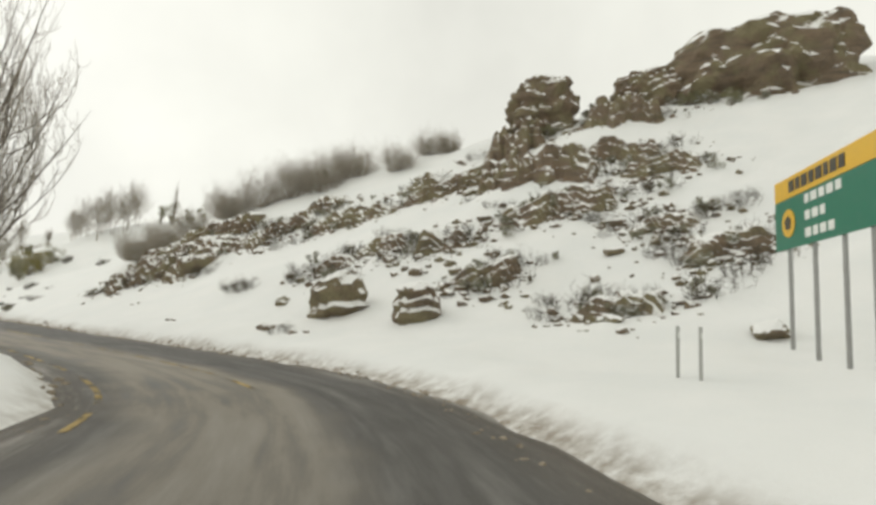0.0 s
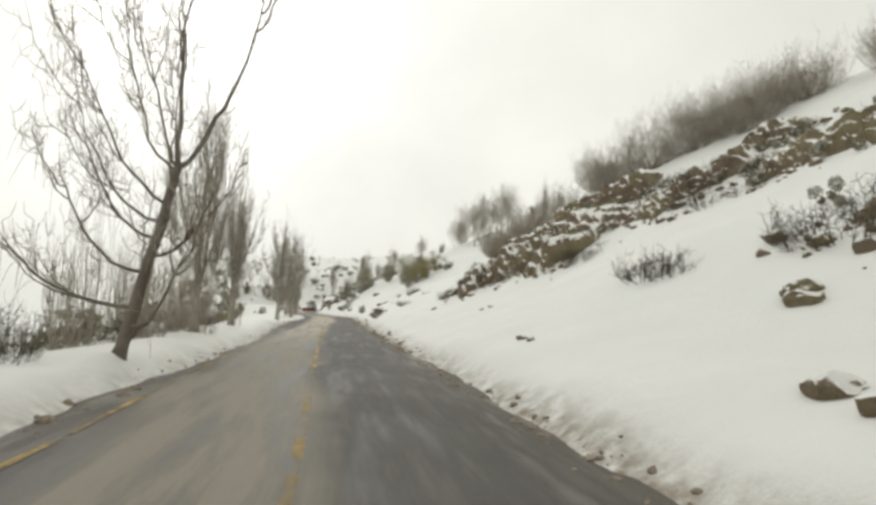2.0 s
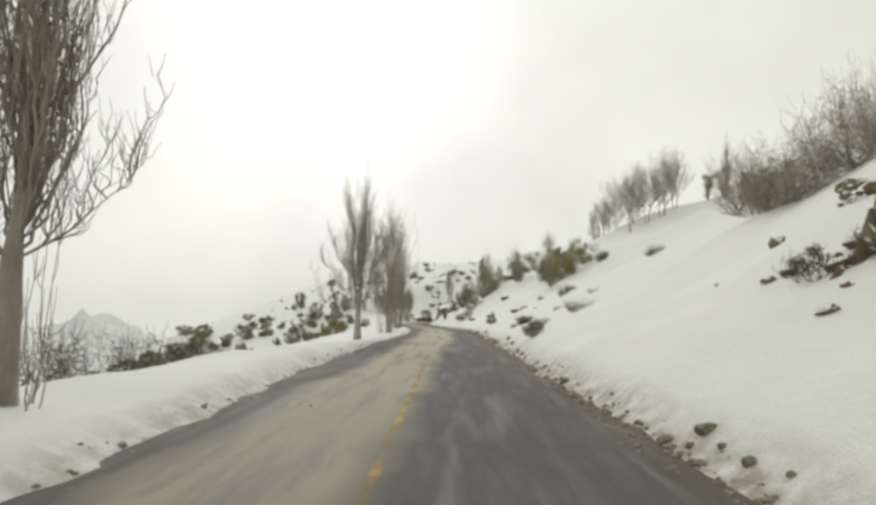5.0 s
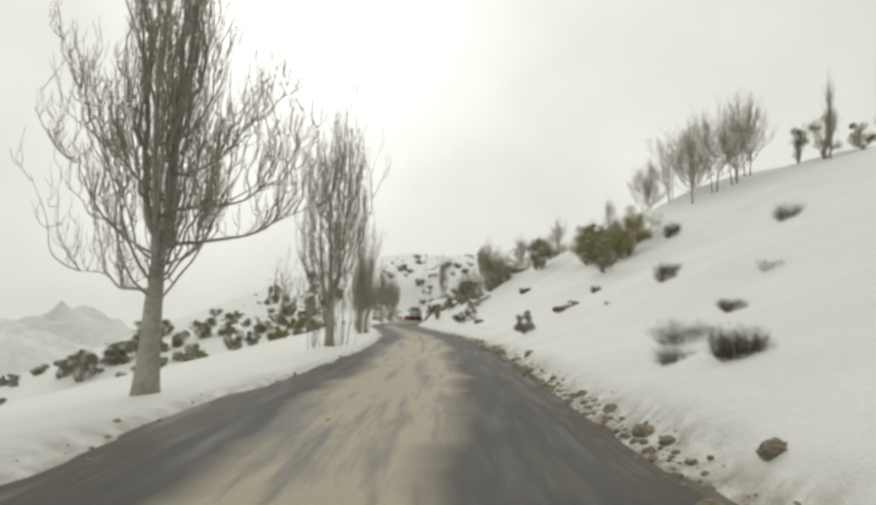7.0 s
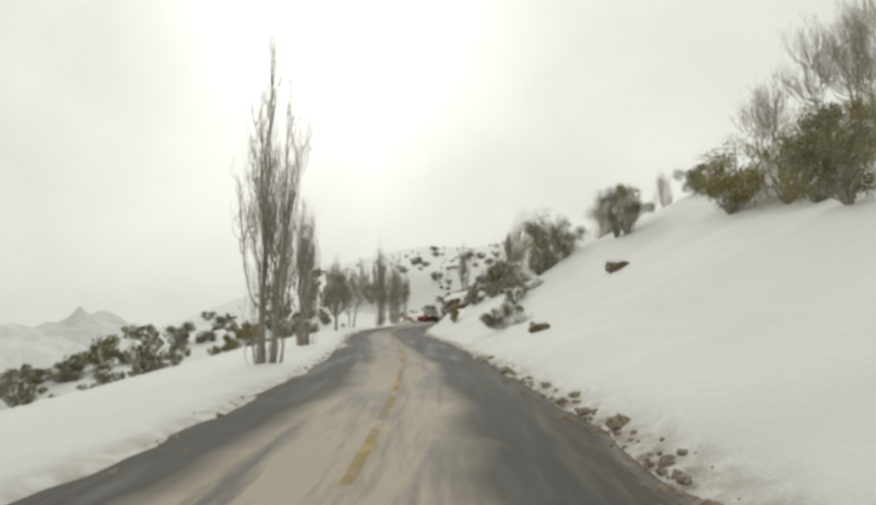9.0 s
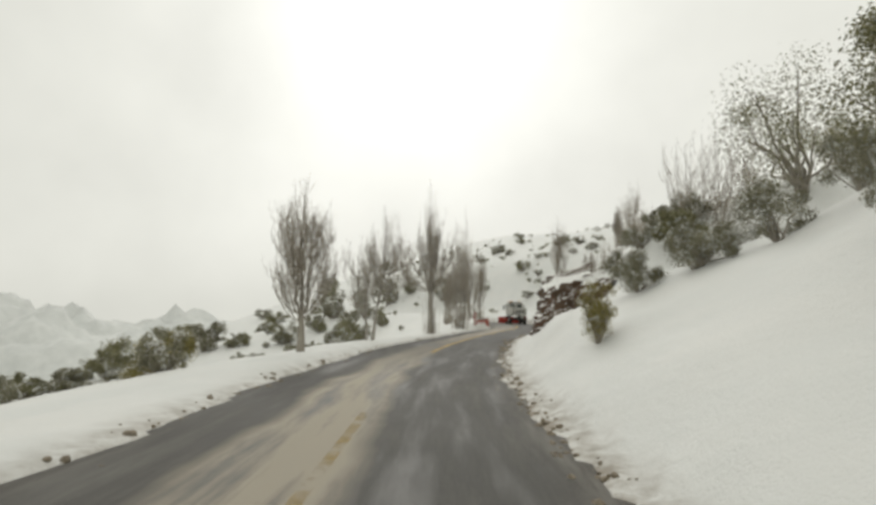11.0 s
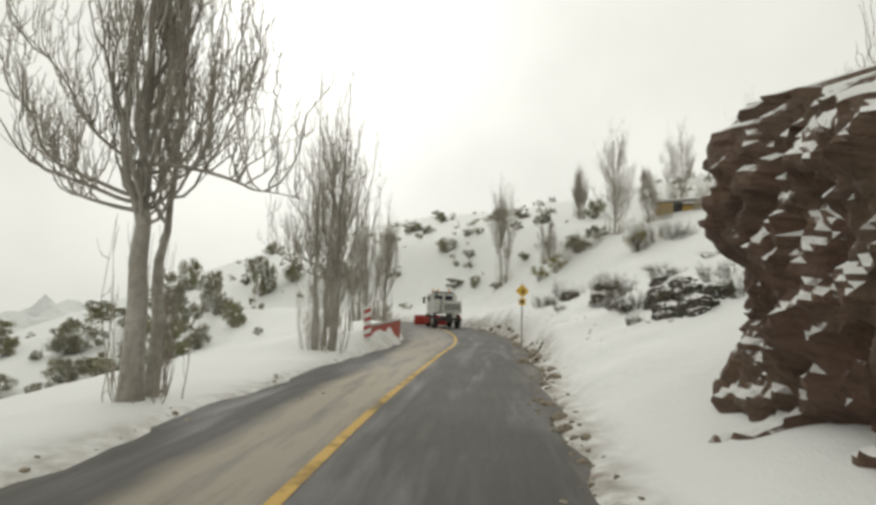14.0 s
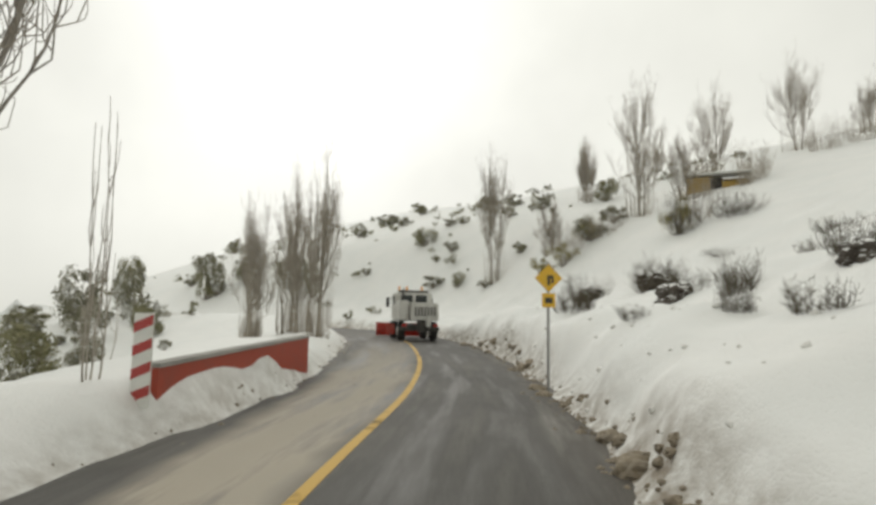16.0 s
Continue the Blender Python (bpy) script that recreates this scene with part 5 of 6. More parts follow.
# ---- the cut rock face at the road's edge ----
def rock_cliff():
    line = spline([(2.2, 172.4), (1.2, 173.6), (-0.2, 175.8), (-0.6, 179), (-0.7, 183), (-0.65, 186.5), (-0.45, 188.4), (0.5, 189.9), (2.6, 191.2)], 0.085)
    n, rows_ = len(line), 76
    run_ = np.linspace(0, 1, n)
    w = np.gradient(line, axis=0)
    w /= np.linalg.norm(w, axis=1, keepdims=True)
    back = np.stack([w[:, 1], -w[:, 0]], 1)
    verts = []
    for k in range(n):
        tall = float(np.interp(line[k][1], [170, 172, 174, 177, 181, 184, 186, 187.5, 189.5, 191.2], [0.9, 1.9, 2.45, 2.65, 2.85, 3.0, 3.3, 3.9, 3.9, 2.6])) + 0.5 * noise.noise(Vector((k * 0.023, 3.1, 0))) + 0.3 * noise.noise(Vector((k * 0.085, 1.1, 0)))
        for j in range(rows_):
            v = j / (rows_ - 1)
            z = -0.2 + tall * min(1, v * 1.25)
            q = Vector((line[k][0], line[k][1], z))
            dip = z + 0.16 * q.y + 1.0 * noise.noise(q * 0.38) + 0.35 * noise.cell(Vector((q.y * 0.55 + 0.6 * noise.noise(q * 0.8), 0.5, 2.0)))
            # beds stand upright and step back in ledges
            bed = dip / 0.72
            into = 0.17 * (math.floor(bed) + float(ease(bed - math.floor(bed), 0.72, 1.0)) - 0.16 * q.y / 0.72) * 0.72 + (0 if v < 0.8 else (v - 0.8) / 0.2 * 2.6)
            step = 0.15 * noise.noise(Vector((q.x * 0.3, q.y * 0.45, math.floor(dip / 0.62) * 1.7))) + 0.62 * noise.noise(q * 0.55) + 0.42 * noise.noise(q * 1.3) + 0.22 * noise.noise(q * 3.4) + 0.09 * noise.noise(q * 8)
            block = noise.cell(Vector((q.y * 0.8 + 0.3 * z, dip * 0.9, 1.0))) * 0.10
            p = line[k] + back[k] * (into + step + block)
            up = z + z_at(*line[k]) * 0.55 + ((v - 0.8) * 5 * (0.5 + 0.6 * noise.noise(Vector((q.x, q.y, 0)) * 0.8)) + 0.3 * noise.noise(q * 1.3) if v >= 0.8 else 0)
            verts.append((p[0], p[1], up))
    faces = [(k * rows_ + j, k * rows_ + j + 1, (k + 1) * rows_ + j + 1, (k + 1) * rows_ + j) for k in range(n - 1) for j in range(rows_ - 1)]
    ob = mesh_object("rock_cliff", verts, faces, RED_ROCK)
    return tagged(ob, "dark brown rock face cut beside the road, snow on its ledges", "rock")


rock_cliff()
for k, (x, y, tall, long) in enumerate([(2.6, 187.0, 0.9, 2.0), (4.2, 183.0, 0.5, 2.0)]):
    outcrop("rock_outcrop", "broken dark rock above the cut face, capped with snow", x, y, long * 1.2, 0.8, tall, 1000 + k, 95)

# ---- far mountains across the valley ----
def mountain(name, label, centre, away, wide, deep, base, tall, seed):
    n, m = 90, 40
    o = Vector((seed * 5.1, seed * 2.3, 0))
    f = Vector((math.sin(radians(away)) * -1, math.cos(radians(away))))
    s = Vector((f.y, -f.x))
    verts = []
    for i in range(n):
        u = (i / (n - 1) - 0.5) * 2
        for j in range(m):
            v = j / (m - 1)
            p = Vector((centre[0], centre[1])) + s * (u * wide) + f * (v * deep)
            q = Vector((p.x * 0.004, p.y * 0.004, 0)) + o
            ridge = (1 - abs(u) ** 2.2) * (0.75 + 0.35 * noise.noise(q * 1.3) + 0.18 * noise.noise(q * 4) + 0.08 * noise.noise(q * 11))
            verts.append((p.x, p.y, base + tall * ridge * math.sin(math.pi * 0.5 * min(1, v * 1.25)) + 9 * noise.noise(q * 16) * (v > 0.02)))
    faces = [(i * m + j, (i + 1) * m + j, (i + 1) * m + j + 1, i * m + j + 1) for i in range(n - 1) for j in range(m - 1)]
    ob = mesh_object(name, verts, faces, HAZED_SNOW, smooth=True)
    return tagged(ob, label, "mountain", kind="structure")


# distance haze is mixed into these colours: snow paler, scrub specks greyed out
HAZED_SNOW = two_tone("hazed_far_snow_and_scrub", (0.80, 0.81, 0.795), (0.70, 0.715, 0.70), 0.012, 0.9, 0.0, fine=0.09, spot=(0.42, 0.44, 0.425))
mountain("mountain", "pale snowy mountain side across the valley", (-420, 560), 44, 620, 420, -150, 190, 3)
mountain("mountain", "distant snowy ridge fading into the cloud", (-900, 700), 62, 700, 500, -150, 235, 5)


# ---- painted lines on the road ----
def worn_line(name, c, lo, hi):
    """Road paint that is rubbed away and buried under slush in patches."""
    m, n, l, s = material(name, 0.7)
    s.inputs["Base Color"].default_value = rgb(c)
    p = world_place(n)
    gone = noise_node(n, l, p, 0.55, 5, 0.7)
    l.new(span(n, l, gone, lo, hi, 1, 0), s.inputs["Alpha"])
    return m


YELLOW_LINE = worn_line("yellow_road_paint", (0.50, 0.31, 0.045), 0.52, 0.72)
FADED_LINE = worn_line("faded_yellow_road_paint", (0.36, 0.25, 0.07), 0.40, 0.58)


def road_line(name, label, lo, hi, offset, wide, mat, z=0.052):
    rows = [k for k in range(len(CENTRE)) if lo <= CENTRE[k][1] <= hi]
    verts, faces = [], []
    for i, k in enumerate(rows):
        for q in (offset - wide / 2, offset + wide / 2):
            verts.append((CENTRE[k][0] + side[k][0] * q, CENTRE[k][1] + side[k][1] * q, z - 0.004 * (q / 1.5) ** 2))
        if i:
            faces.append((2 * i - 2, 2 * i - 1, 2 * i + 1, 2 * i))
    ob = mesh_object(name, verts, faces, mat)
    return tagged(ob, label, "road marking", kind="structure")


road_line("centre_line", "worn yellow centre line on the wet road", 28, 47, 0.05, 0.14, FADED_LINE)
road_line("centre_line", "worn yellow centre line on the wet road", 50, 90, 0.05, 0.13, FADED_LINE)
road_line("centre_line", "worn yellow centre line on the wet road", 116, 158, 0.1, 0.15, FADED_LINE)
road_line("centre_line", "worn yellow centre line on the wet road", 172, 233, 0.0, 0.15, YELLOW_LINE)
road_line("edge_line", "worn yellow edge line on the wet road", 24, 58, -2.9, 0.12, FADED_LINE)

# ---- clods of dirty snow along the road's edges ----
clods = [stone("snow_clod", (0.2, 0.17, 0.14), 1100 + k, CLOD, place=(2 + k, -66, z_at(2 + k, -66)), cuts=3, rough=2.6) for k in range(5)]
for ob in clods:
    tagged(ob, "clod of dirty brown snow at the road's edge", "snow clod", "snow clods along the road")
rng = np.random.default_rng(33)


def clod_row(lo, hi, count, right, big):
    for k in range(count):
        y = rng.uniform(lo, hi)
        c = np.array([np.interp(y, CENTRE[20:-12, 1], CENTRE[20:-12, 0]), y])
        off = (1 if right else -1) * (road_half(1 if right else -1, y) + rng.normal(0.12, 0.22))
        x = c[0] + off
        copy_thing(clods[rng.integers(5)], pose(x, y, max(z_at(x, y), 0.0) - 0.01, 0, 0, rng.uniform(0, 360)) @ Matrix.Scale((0.3 + 0.8 * rng.uniform() ** 2) * big, 4))


clod_row(60, 100, 55, True, 0.95)
clod_row(100, 140, 70, True, 1.1)
clod_row(172, 200, 50, True, 0.9)
clod_row(200, 232, 60, True, 1.4)
clod_row(34, 60, 14, True, 0.6)
clod_row(150, 175, 24, False, 0.6)
clod_row(30, 50, 26, False, 0.8)


spots = []
for lo, hi, count, sign in ((20, 60, 500, 1), (60, 100, 900, 1), (100, 140, 1000, 1), (140, 200, 900, 1), (200, 236, 700, 1), (20, 60, 250, -1), (60, 230, 700, -1)):
    for k in range(count):
        y = rng.uniform(lo, hi)
        x = np.interp(y, CENTRE[20:-12, 1], CENTRE[20:-12, 0]) + sign * (road_half(sign, y) + rng.normal(0.05, 0.20))
        spots.append((x, y, 0.02 + 0.07 * rng.uniform() ** 3))
rubble("roadside_grit", "brown grit and crumbs of dirty snow along the road", "grit", spots, CLOD, 6)


spots = []
for lo, hi, count, off, spread in ((62, 84, 60, -1.1, 0.25), (96, 112, 26, -0.9, 0.2), (186, 214, 90, -1.2, 0.28), (172, 182, 16, -0.5, 0.3)):
    for k in range(count):
        y = rng.uniform(lo, hi)
        spots.append((np.interp(y, CENTRE[20:-12, 1], CENTRE[20:-12, 0]) + off + rng.normal(0, spread), y, 0.025 + 0.06 * rng.uniform() ** 2))
rubble("mud_crumbs", "brown crumbs of mud dropped along the wheel track", "mud", spots, MUD, 9)


# ---- direction sign at the bend ----
GREEN = paint("green_sign_sheet", (0.012, 0.16, 0.095), 0.4, (0.05, 0.16, 0.11), amount=0.3)
GOLD = paint("yellow_sign_sheet", (0.72, 0.43, 0.03), 0.4, (0.5, 0.33, 0.08), amount=0.3)
WHITE_SHEET = paint("white_sign_sheet", (0.75, 0.76, 0.72), 0.4, (0.5, 0.5, 0.46), amount=0.3)
DARK_SHEET = paint("dark_sign_sheet", (0.05, 0.045, 0.03), 0.5, (0.12, 0.10, 0.07), amount=0.3)
STEEL = paint("galvanised_steel", (0.33, 0.33, 0.32), 0.45, (0.2, 0.19, 0.17), 0.6)
BOARD = paint("grey_marker_post", (0.42, 0.42, 0.40), 0.6, (0.25, 0.24, 0.22))


def direction_sign(place, turn):
    base = thing("direction_sign", place, "large green road sign with a yellow band on steel posts", "road sign", turn=turn)
    wide, lo, mid, hi = 4.9, 2.45, 3.75, 4.3
    for k, q in enumerate((0.6, 1.95, 3.3, 4.4)):
        bm = rod(bmesh.new(), (q, 0.09, -0.5), (q, 0.09, hi - 0.1), 0.055, 10)
        part("post", bm, STEEL, base)
    part("panel", box(bmesh.new(), (0, -0.02, lo), (wide, 0.02, mid), 0.01), GREEN, base, "green sign panel")
    part("band", box(bmesh.new(), (0, -0.024, mid + 0.004), (wide, 0.018, hi), 0.01), GOLD, base, "yellow top band")
    bm = bmesh.new()
    bmesh.ops.create_cone(bm, cap_ends=True, segments=24, radius1=0.36, radius2=0.36, depth=0.02, matrix=pose(0.85, -0.036, 3.1, 90))
    emblem = part("emblem", bm, GOLD, base, "yellow round emblem")
    bm = bmesh.new()
    bmesh.ops.create_cone(bm, cap_ends=True, segments=5, radius1=0.2, radius2=0.2, depth=0.012, matrix=pose(0.85, -0.054, 3.1, 90))
    part("figure", bm, DARK_SHEET, emblem)
    x = 0.9
    for k, w in enumerate((0.3, 0.24, 0.32, 0.26, 0.3, 0.22, 0.3, 0.26)):
        part("bar", box(bmesh.new(), (x, -0.036, mid + 0.13), (x + w, -0.026, hi - 0.12)), DARK_SHEET, base)
        x += w + 0.08
    for z, rows in ((3.45, (0.22, 0.3, 0.26, 0.3, 0.24)), (3.04, (0.26, 0.3, 0.22)), (2.62, (0.3, 0.24, 0.28, 0.26))):
        x = 1.75
        for w in rows:
            part("bar", box(bmesh.new(), (x, -0.034, z), (x + w, -0.022, z + 0.22)), WHITE_SHEET, base)
            x += w + 0.1
    return base


direction_sign(on(11.0, 21.55), 216)
for k, (x, y) in enumerate([(5.4, 21.9), (5.15, 21.35)]):
    base = thing("marker_post", on(x, y), "short grey marker post standing in the snow", "post", "marker posts")
    part("post", box(bmesh.new(), (-0.055, -0.02, -0.3), (0.055, 0.02, 1.02), 0.008), BOARD, base)
    part("reflector", box(bmesh.new(), (-0.035, -0.028, 0.78), (0.035, -0.021, 0.9)), WHITE_SHEET, base)


# ---- curve warning sign ----
def warning_sign(place, turn):
    base = thing("warning_sign", place, "yellow diamond bend warning sign with a small plate below", "road sign", turn=turn)
    part("post", rod(bmesh.new(), (0, 0.05, -0.5), (0, 0.05, 3.1), 0.035, 8), STEEL, base)
    s = 0.47
    bm = box(bmesh.new(), (-s / 2, -0.012, -s / 2), (s / 2, 0.012, s / 2), 0.006, pose(0, 0, 2.72) @ pose(0, 0, 0, 0, 45, 0))
    plate = part("diamond_plate", bm, GOLD, base, "yellow diamond plate")
    bm = box(bmesh.new(), (-0.035, -0.02, 2.55), (0.03, -0.014, 2.78))
    box(bm, (-0.035, -0.0205, 2.72), (0.11, -0.0145, 2.785))
    box(bm, (0.06, -0.021, 2.60), (0.115, -0.015, 2.74))
    part("arrow", bm, DARK_SHEET, plate)
    plate = part("speed_plate", box(bmesh.new(), (-0.16, -0.012, 2.03), (0.16, 0.012, 2.36), 0.006), GOLD, base, "small yellow plate")
    part("bar", box(bmesh.new(), (-0.09, -0.02, 2.13), (0.09, -0.014, 2.26)), DARK_SHEET, plate)
    return base


warning_sign((-0.42, 210.2, -0.07), 6)

# ---- parapet and hazard board on the outside of the bend ----
RED = paint("faded_red_paint", (0.36, 0.055, 0.028), 0.6, (0.20, 0.07, 0.05), amount=0.5)
RED_SHEET = paint("red_reflective_sheet", (0.42, 0.05, 0.045), 0.4, (0.3, 0.1, 0.09), amount=0.4)
CONCRETE = two_tone("grey_concrete", (0.36, 0.35, 0.32), (0.26, 0.25, 0.23), 1.5, 0.9, 0.5, 0.02, 14)


def parapet():
    line = spline([(-7.1, 204.8), (-6.97, 207.3), (-6.8, 209.8), (-6.62, 212.3)], 0.45)
    base = thing("parapet", (line[0][0], line[0][1], z_at(*line[0])), "low red-painted parapet along the snow bank, snow on top", "parapet")
    zero = z_at(*line[0])
    w = np.gradient(line, axis=0)
    w /= np.linalg.norm(w, axis=1, keepdims=True)
    nrm = np.stack([w[:, 1], -w[:, 0]], 1)

    def strip(name, profile, mat, label=""):
        verts, faces, n = [], [], len(profile)
        for k in range(len(line)):
            g = 0.51 + 0.009 * k
            for q, z in profile:
                verts.append((line[k][0] + nrm[k][0] * q - line[0][0], line[k][1] + nrm[k][1] * q - line[0][1], g + z - zero))
            if k:
                faces += [((k - 1) * n + i, (k - 1) * n + (i + 1) % n, k * n + (i + 1) % n, k * n + i) for i in range(n)]
        ob = mesh_object(name, verts, faces, mat, base)
        me = ob.data
        bm = bmesh.new()
        bm.from_mesh(me)
        bmesh.ops.holes_fill(bm, edges=bm.edges)
        bm.to_mesh(me)
        bm.free()
        return tagged(ob, label) if label else ob

    strip("wall", [(-0.1, -0.6), (0.1, -0.6), (0.1, 0.42), (-0.1, 0.42)], RED)
    strip("coping", [(-0.13, 0.424), (0.13, 0.424), (0.12, 0.49), (-0.12, 0.49)], CONCRETE, "grey concrete coping")
    return base


parapet()


def hazard_board(place, turn):
    base = thing("hazard_board", place, "narrow red and white striped hazard board on the snow bank", "road sign", turn=turn)
    part("post", rod(bmesh.new(), (0, 0.04, -0.5), (0, 0.04, 1.3), 0.03, 8), STEEL, base)
    board = part("board", box(bmesh.new(), (-0.15, -0.012, 0.12), (0.15, 0.012, 1.42), 0.006), WHITE_SHEET, base, "white board")
    for k in range(4):
        bm = bmesh.new()
        z = 0.18 + k * 0.32
        verts = [bm.verts.new(v) for v in ((-0.145, -0.017, z), (0.145, -0.017, z + 0.12), (0.145, -0.017, z + 0.26), (-0.145, -0.017, z + 0.14))]
        bm.faces.new(verts)
        got = bmesh.ops.extrude_face_region(bm, geom=list(bm.faces))
        bmesh.ops.translate(bm, vec=(0, 0.004, 0), verts=[v for v in got["geom"] if isinstance(v, bmesh.types.BMVert)])
        part("stripe", bm, RED_SHEET, board, "red stripe" if k == 0 else "")
    return base


hazard_board((-7.08, 204.45, 0.30), -8)
twig_bush("sapling_clump", "few tall thin bare saplings beside the hazard board", on(-7.75, 204.4), 4.2, 0.5, 1200, 4, TWIG_PALE, crook=0.07)
twig_bush("sapling_clump", "few tall thin bare saplings on the snow bank", on(-10.6, 209.5), 2.6, 0.8, 1201, 6, TWIG_PALE, crook=0.07)

# ---- snow plough truck on the road ahead ----
CAB = paint("white_truck_paint", (0.56, 0.555, 0.52), 0.45, (0.27, 0.245, 0.205), amount=0.7)
BLACK = two_tone("black_rubber", (0.022, 0.022, 0.022), (0.045, 0.042, 0.038), 3, 0.85, 0.4, 0.01)
DARK_STEEL = paint("dark_chassis", (0.05, 0.047, 0.043), 0.6, (0.16, 0.13, 0.10), 0.4)
PLOUGH = paint("red_plough_paint", (0.42, 0.045, 0.03), 0.45, (0.30, 0.22, 0.17), amount=0.5)
AMBER = paint("amber_lens", (0.75, 0.30, 0.02), 0.25)
RED_LENS = paint("red_lens", (0.4, 0.02, 0.02), 0.25)
GLASS, gn, gl, gs = material("dark_glass", 0.06)
gs.inputs["Base Color"].default_value = (0.03, 0.035, 0.035, 1)


def plough_truck(place, turn):
    t = thing("snow_plough_truck", place, "white snow-clearing truck with a red side plough, seen from behind", "truck", turn=turn)
    w = 1.22
    bm = box(bmesh.new(), (-0.42, 0.3, 0.75), (-0.3, 6.6, 1.0), 0.015)
    box(bm, (0.3, 0.3, 0.75), (0.42, 6.6, 1.0), 0.015)
    box(bm, (-0.6, 0.25, 0.72), (0.6, 0.42, 1.02), 0.015)
    part("chassis", bm, DARK_STEEL, t)
    body = part("engine_cover", box(bmesh.new(), (-0.55, 0.2, 1.25), (w - 0.02, 2.4, 2.35), 0.07), CAB, t, "white engine cover")
    for k in range(7):
        x = -0.30 + k * 0.2
        part("louvre", box(bmesh.new(), (x, 0.155, 1.52), (x + 0.09, 0.205, 2.12), 0.008), DARK_STEEL, body)
    part("tank", box(bmesh.new(), (-w, 0.5, 1.2), (-0.62, 2.4, 2.5), 0.06), CAB, t)
    part("rear_beam", box(bmesh.new(), (-w, 0.02, 0.62), (w, 0.16, 0.86), 0.03), DARK_STEEL, t)
    part("hitch", box(bmesh.new(), (-0.2, -0.35, 0.55), (0.25, 0.1, 1.3), 0.04), DARK_STEEL, t)
    part("chute", box(bmesh.new(), (0.12, -0.12, 0.95), (0.42, 0.16, 1.65), 0.04, pose(0, 0, 0, 0, 12, 0)), CAB, t, "pale spreader chute")
    cab = part("cab", box(bmesh.new(), (-w, 2.45, 1.2), (w, 4.4, 3.05), 0.1), CAB, t, "white cab")
    part("rear_window", box(bmesh.new(), (-0.85, 2.425, 2.42), (-0.1, 2.447, 2.88), 0.01), GLASS, cab)
    part("rear_window", box(bmesh.new(), (0.1, 2.425, 2.42), (0.85, 2.447, 2.88), 0.01), GLASS, cab)
    for s in (-1, 1):
        part("side_window", box(bmesh.new(), (s * w - 0.014, 2.75, 2.3), (s * w + 0.014, 4.1, 2.86), 0.006), GLASS, cab)
        arm = part("mirror", box(bmesh.new(), (s * 1.5 - 0.11, 4.25, 2.1), (s * 1.5 + 0.11, 4.33, 2.75), 0.03), BLACK, cab)
        part("mirror_arm", rod(bmesh.new(), (s * w, 4.3, 2.7), (s * 1.5, 4.3, 2.7), 0.02, 6), DARK_STEEL, arm)
    part("roof_rack", box(bmesh.new(), (-1.0, 2.7, 3.05), (1.0, 2.8, 3.2), 0.02), DARK_STEEL, cab)
    for x in (-0.95, -0.45, 0.55):
        bm = rod(bmesh.new(), (x, 2.75, 3.2), (x, 2.75, 3.46), 0.075, 12, 0.06)
        part("beacon", bm, AMBER, cab, "amber beacon")
    part("exhaust", rod(bmesh.new(), (-0.75, 2.2, 2.4), (-0.75, 2.2, 3.3), 0.06, 10), DARK_STEEL, t)
    for s in (-1, 1):
        lamp = part("tail_lamp", box(bmesh.new(), (s * 0.98 - 0.14, -0.01, 0.9), (s * 0.98 + 0.14, 0.06, 1.06), 0.01), RED_LENS, t)
        for y in (1.15, 4.6):
            bm = bmesh.new()
            bmesh.ops.create_cone(bm, cap_ends=True, segments=28, radius1=0.60, radius2=0.60, depth=0.42, matrix=pose(s * 1.02, y, 0.60, 0, 90, 0))
            bmesh.ops.bevel(bm, geom=[e for e in bm.edges if len(e.link_faces) == 2 and e.calc_face_angle(0) > 1], offset=0.06, segments=2, affect="EDGES")
            tyre = part("wheel", bm, BLACK, t)
            bm = bmesh.new()
            bmesh.ops.create_cone(bm, cap_ends=True, segments=20, radius1=0.29, radius2=0.26, depth=0.46, matrix=pose(s * 1.03, y, 0.60, 0, 90, 0))
            part("rim", bm, CAB, tyre)
        part("mudguard", box(bmesh.new(), (s * 1.02 - 0.24, 0.4, 1.24), (s * 1.02 + 0.24, 1.9, 1.3), 0.025), BLACK, t)
    bm = bmesh.new()
    prof = [(0.0, 0.08), (0.14, 0.3), (0.17, 0.55), (0.1, 0.85), (-0.06, 1.02)]
    rowsv = []
    for x in np.linspace(-1.95, 1.5, 12):
        rowsv.append([bm.verts.new((x, 6.9 - 0.38 * (x + 1.95) + 0.5 - q, z)) for q, z in prof])
    for a, b in zip(rowsv[:-1], rowsv[1:]):
        for k in range(len(prof) - 1):
            bm.faces.new((a[k], b[k], b[k + 1], a[k + 1]))
    got = bmesh.ops.solidify(bm, geom=list(bm.faces), thickness=0.05)
    part("plough_blade", bm, PLOUGH, t, "curved red plough blade")
    bm = box(bmesh.new(), (-1.85, 1.9, 0.35), (-1.3, 2.04, 1.0), 0.03)
    part("side_plough", bm, PLOUGH, t, "red side plough")
    return t


plough_truck((-4.25, 232.6, 0.04), 12)

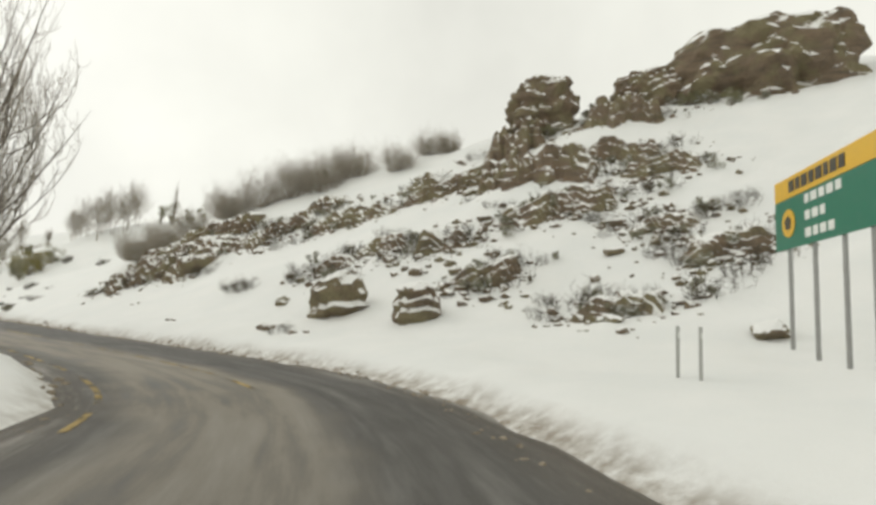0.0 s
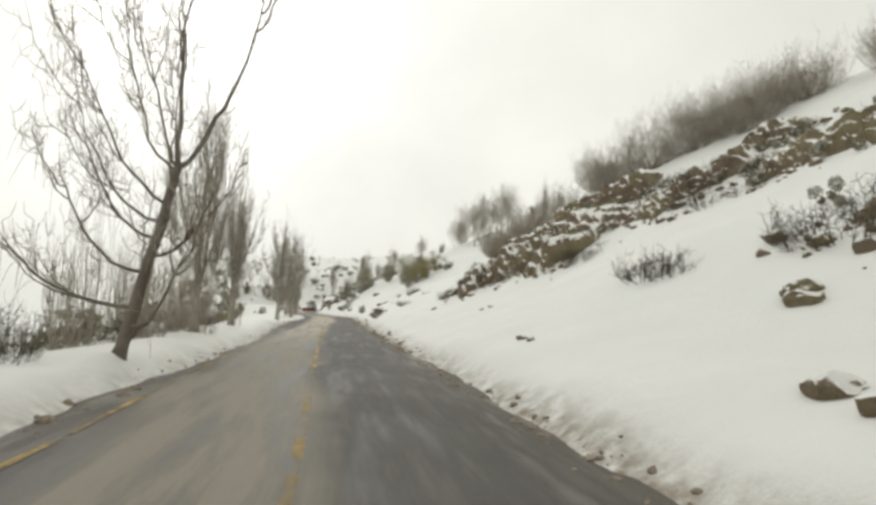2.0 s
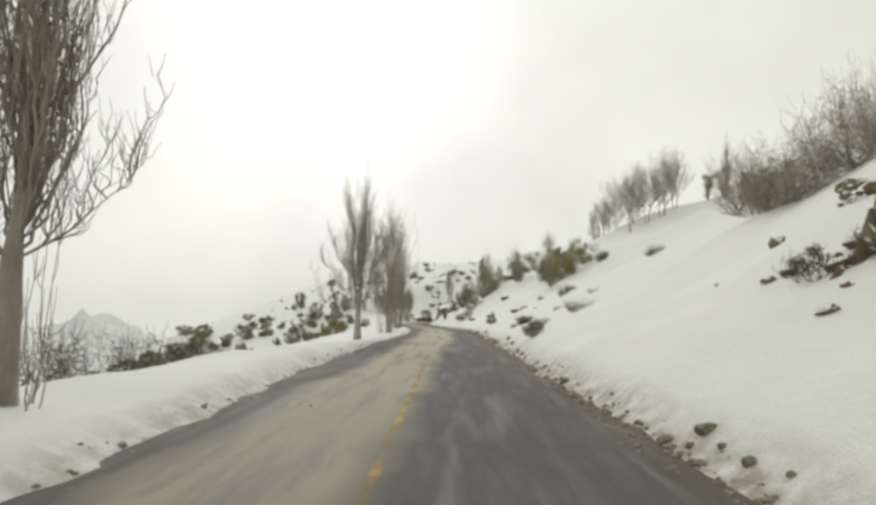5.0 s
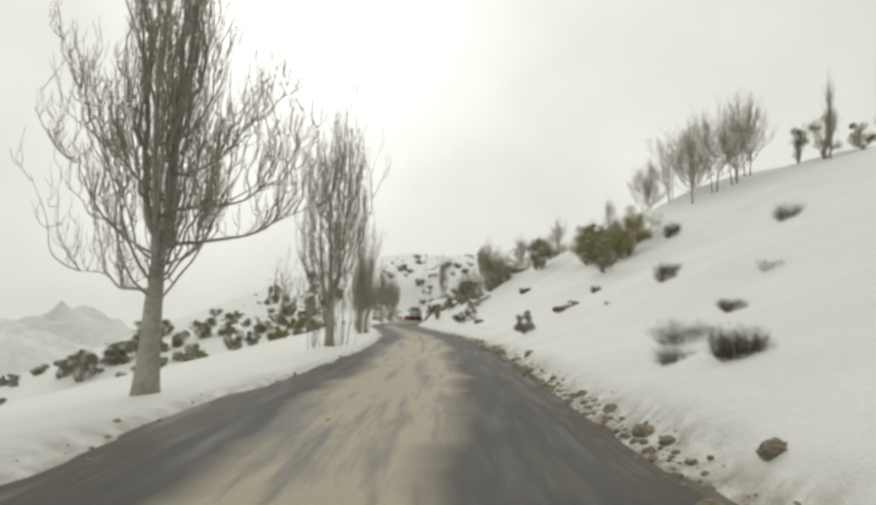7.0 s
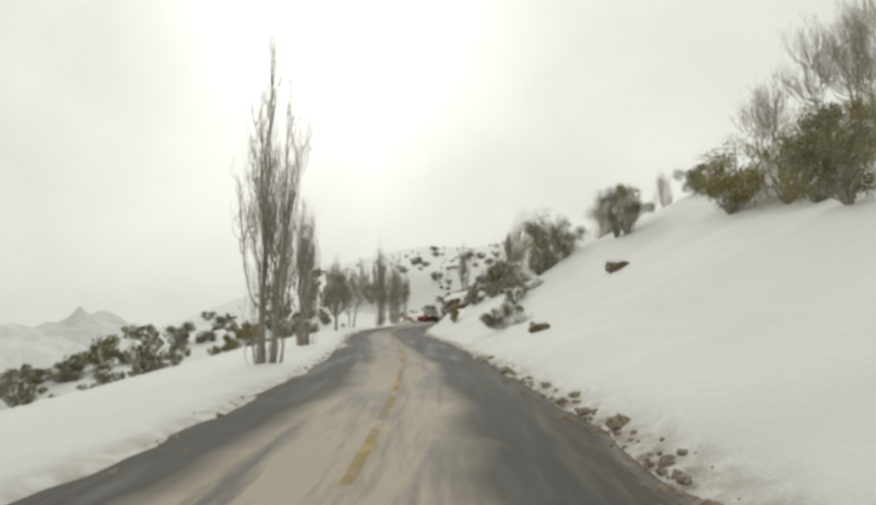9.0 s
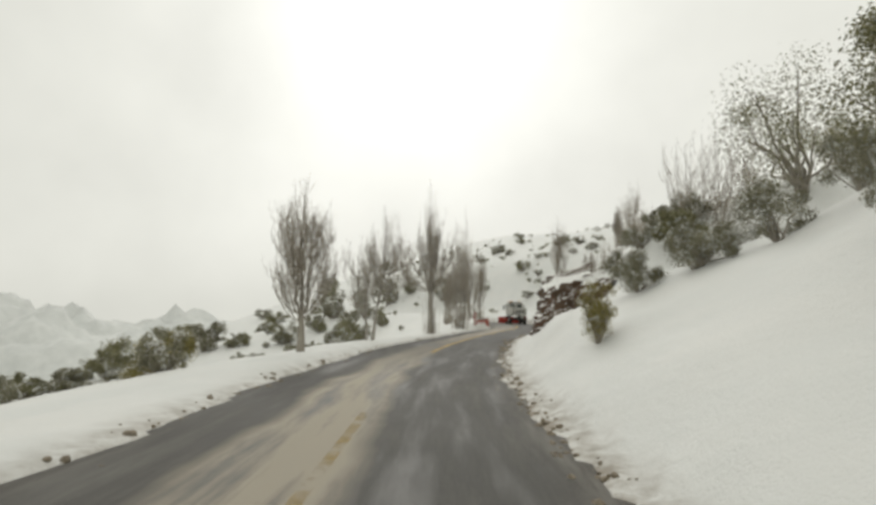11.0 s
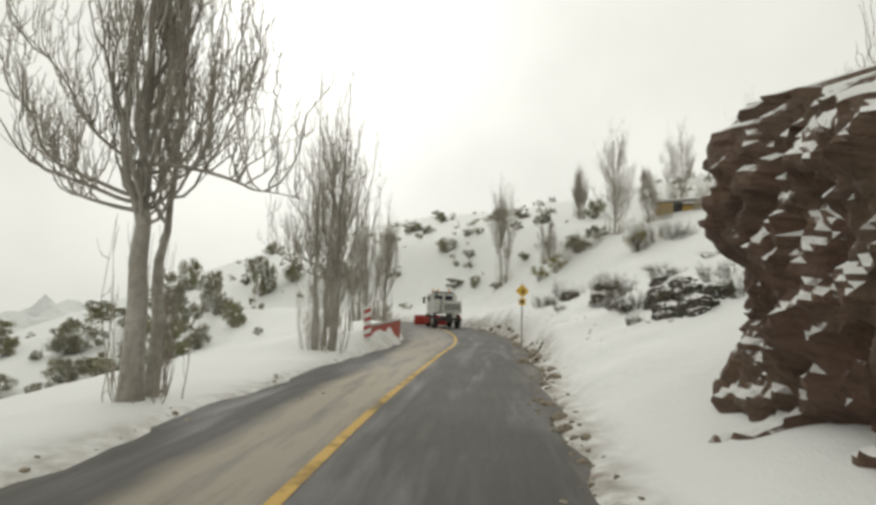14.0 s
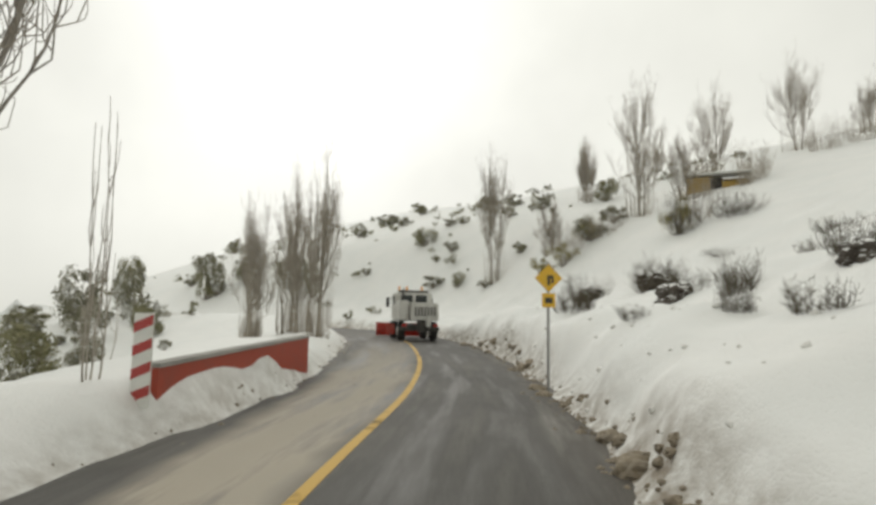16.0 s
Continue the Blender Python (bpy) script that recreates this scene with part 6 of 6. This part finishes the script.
# ---- yellow hut on the far slope ----
YELLOW = paint("faded_yellow_paint", (0.40, 0.26, 0.055), 0.6, (0.26, 0.20, 0.11), amount=0.5)


def hut(place, turn):
    h = thing("hut", place, "small yellow hut with a dark doorway, half hidden by bare trees", "hut", turn=turn)
    part("wall", box(bmesh.new(), (-2.3, 0, -0.4), (-0.45, 0.16, 1.75), 0.02), YELLOW, h)
    part("wall", box(bmesh.new(), (0.55, 0, -0.4), (2.6, 0.16, 1.2), 0.02), YELLOW, h)
    part("wall", box(bmesh.new(), (-2.3, 2.3, -0.4), (2.6, 2.46, 1.9), 0.02), YELLOW, h)
    part("wall", box(bmesh.new(), (-2.3, 0.165, -0.4), (-2.14, 2.295, 1.8), 0.02), YELLOW, h)
    part("doorway", box(bmesh.new(), (-0.43, 0.3, -0.3), (0.53, 0.36, 1.7), 0.01), DARK_STEEL, h, "dark doorway")
    part("roof", box(bmesh.new(), (-2.6, -0.3, 1.9), (2.9, 2.7, 2.05), 0.03, pose(0, 0, 0, 4, 0, 0)), SNOW, h, "roof under snow")
    return h


hut(on(20.8, 247.2, -0.55), -28)
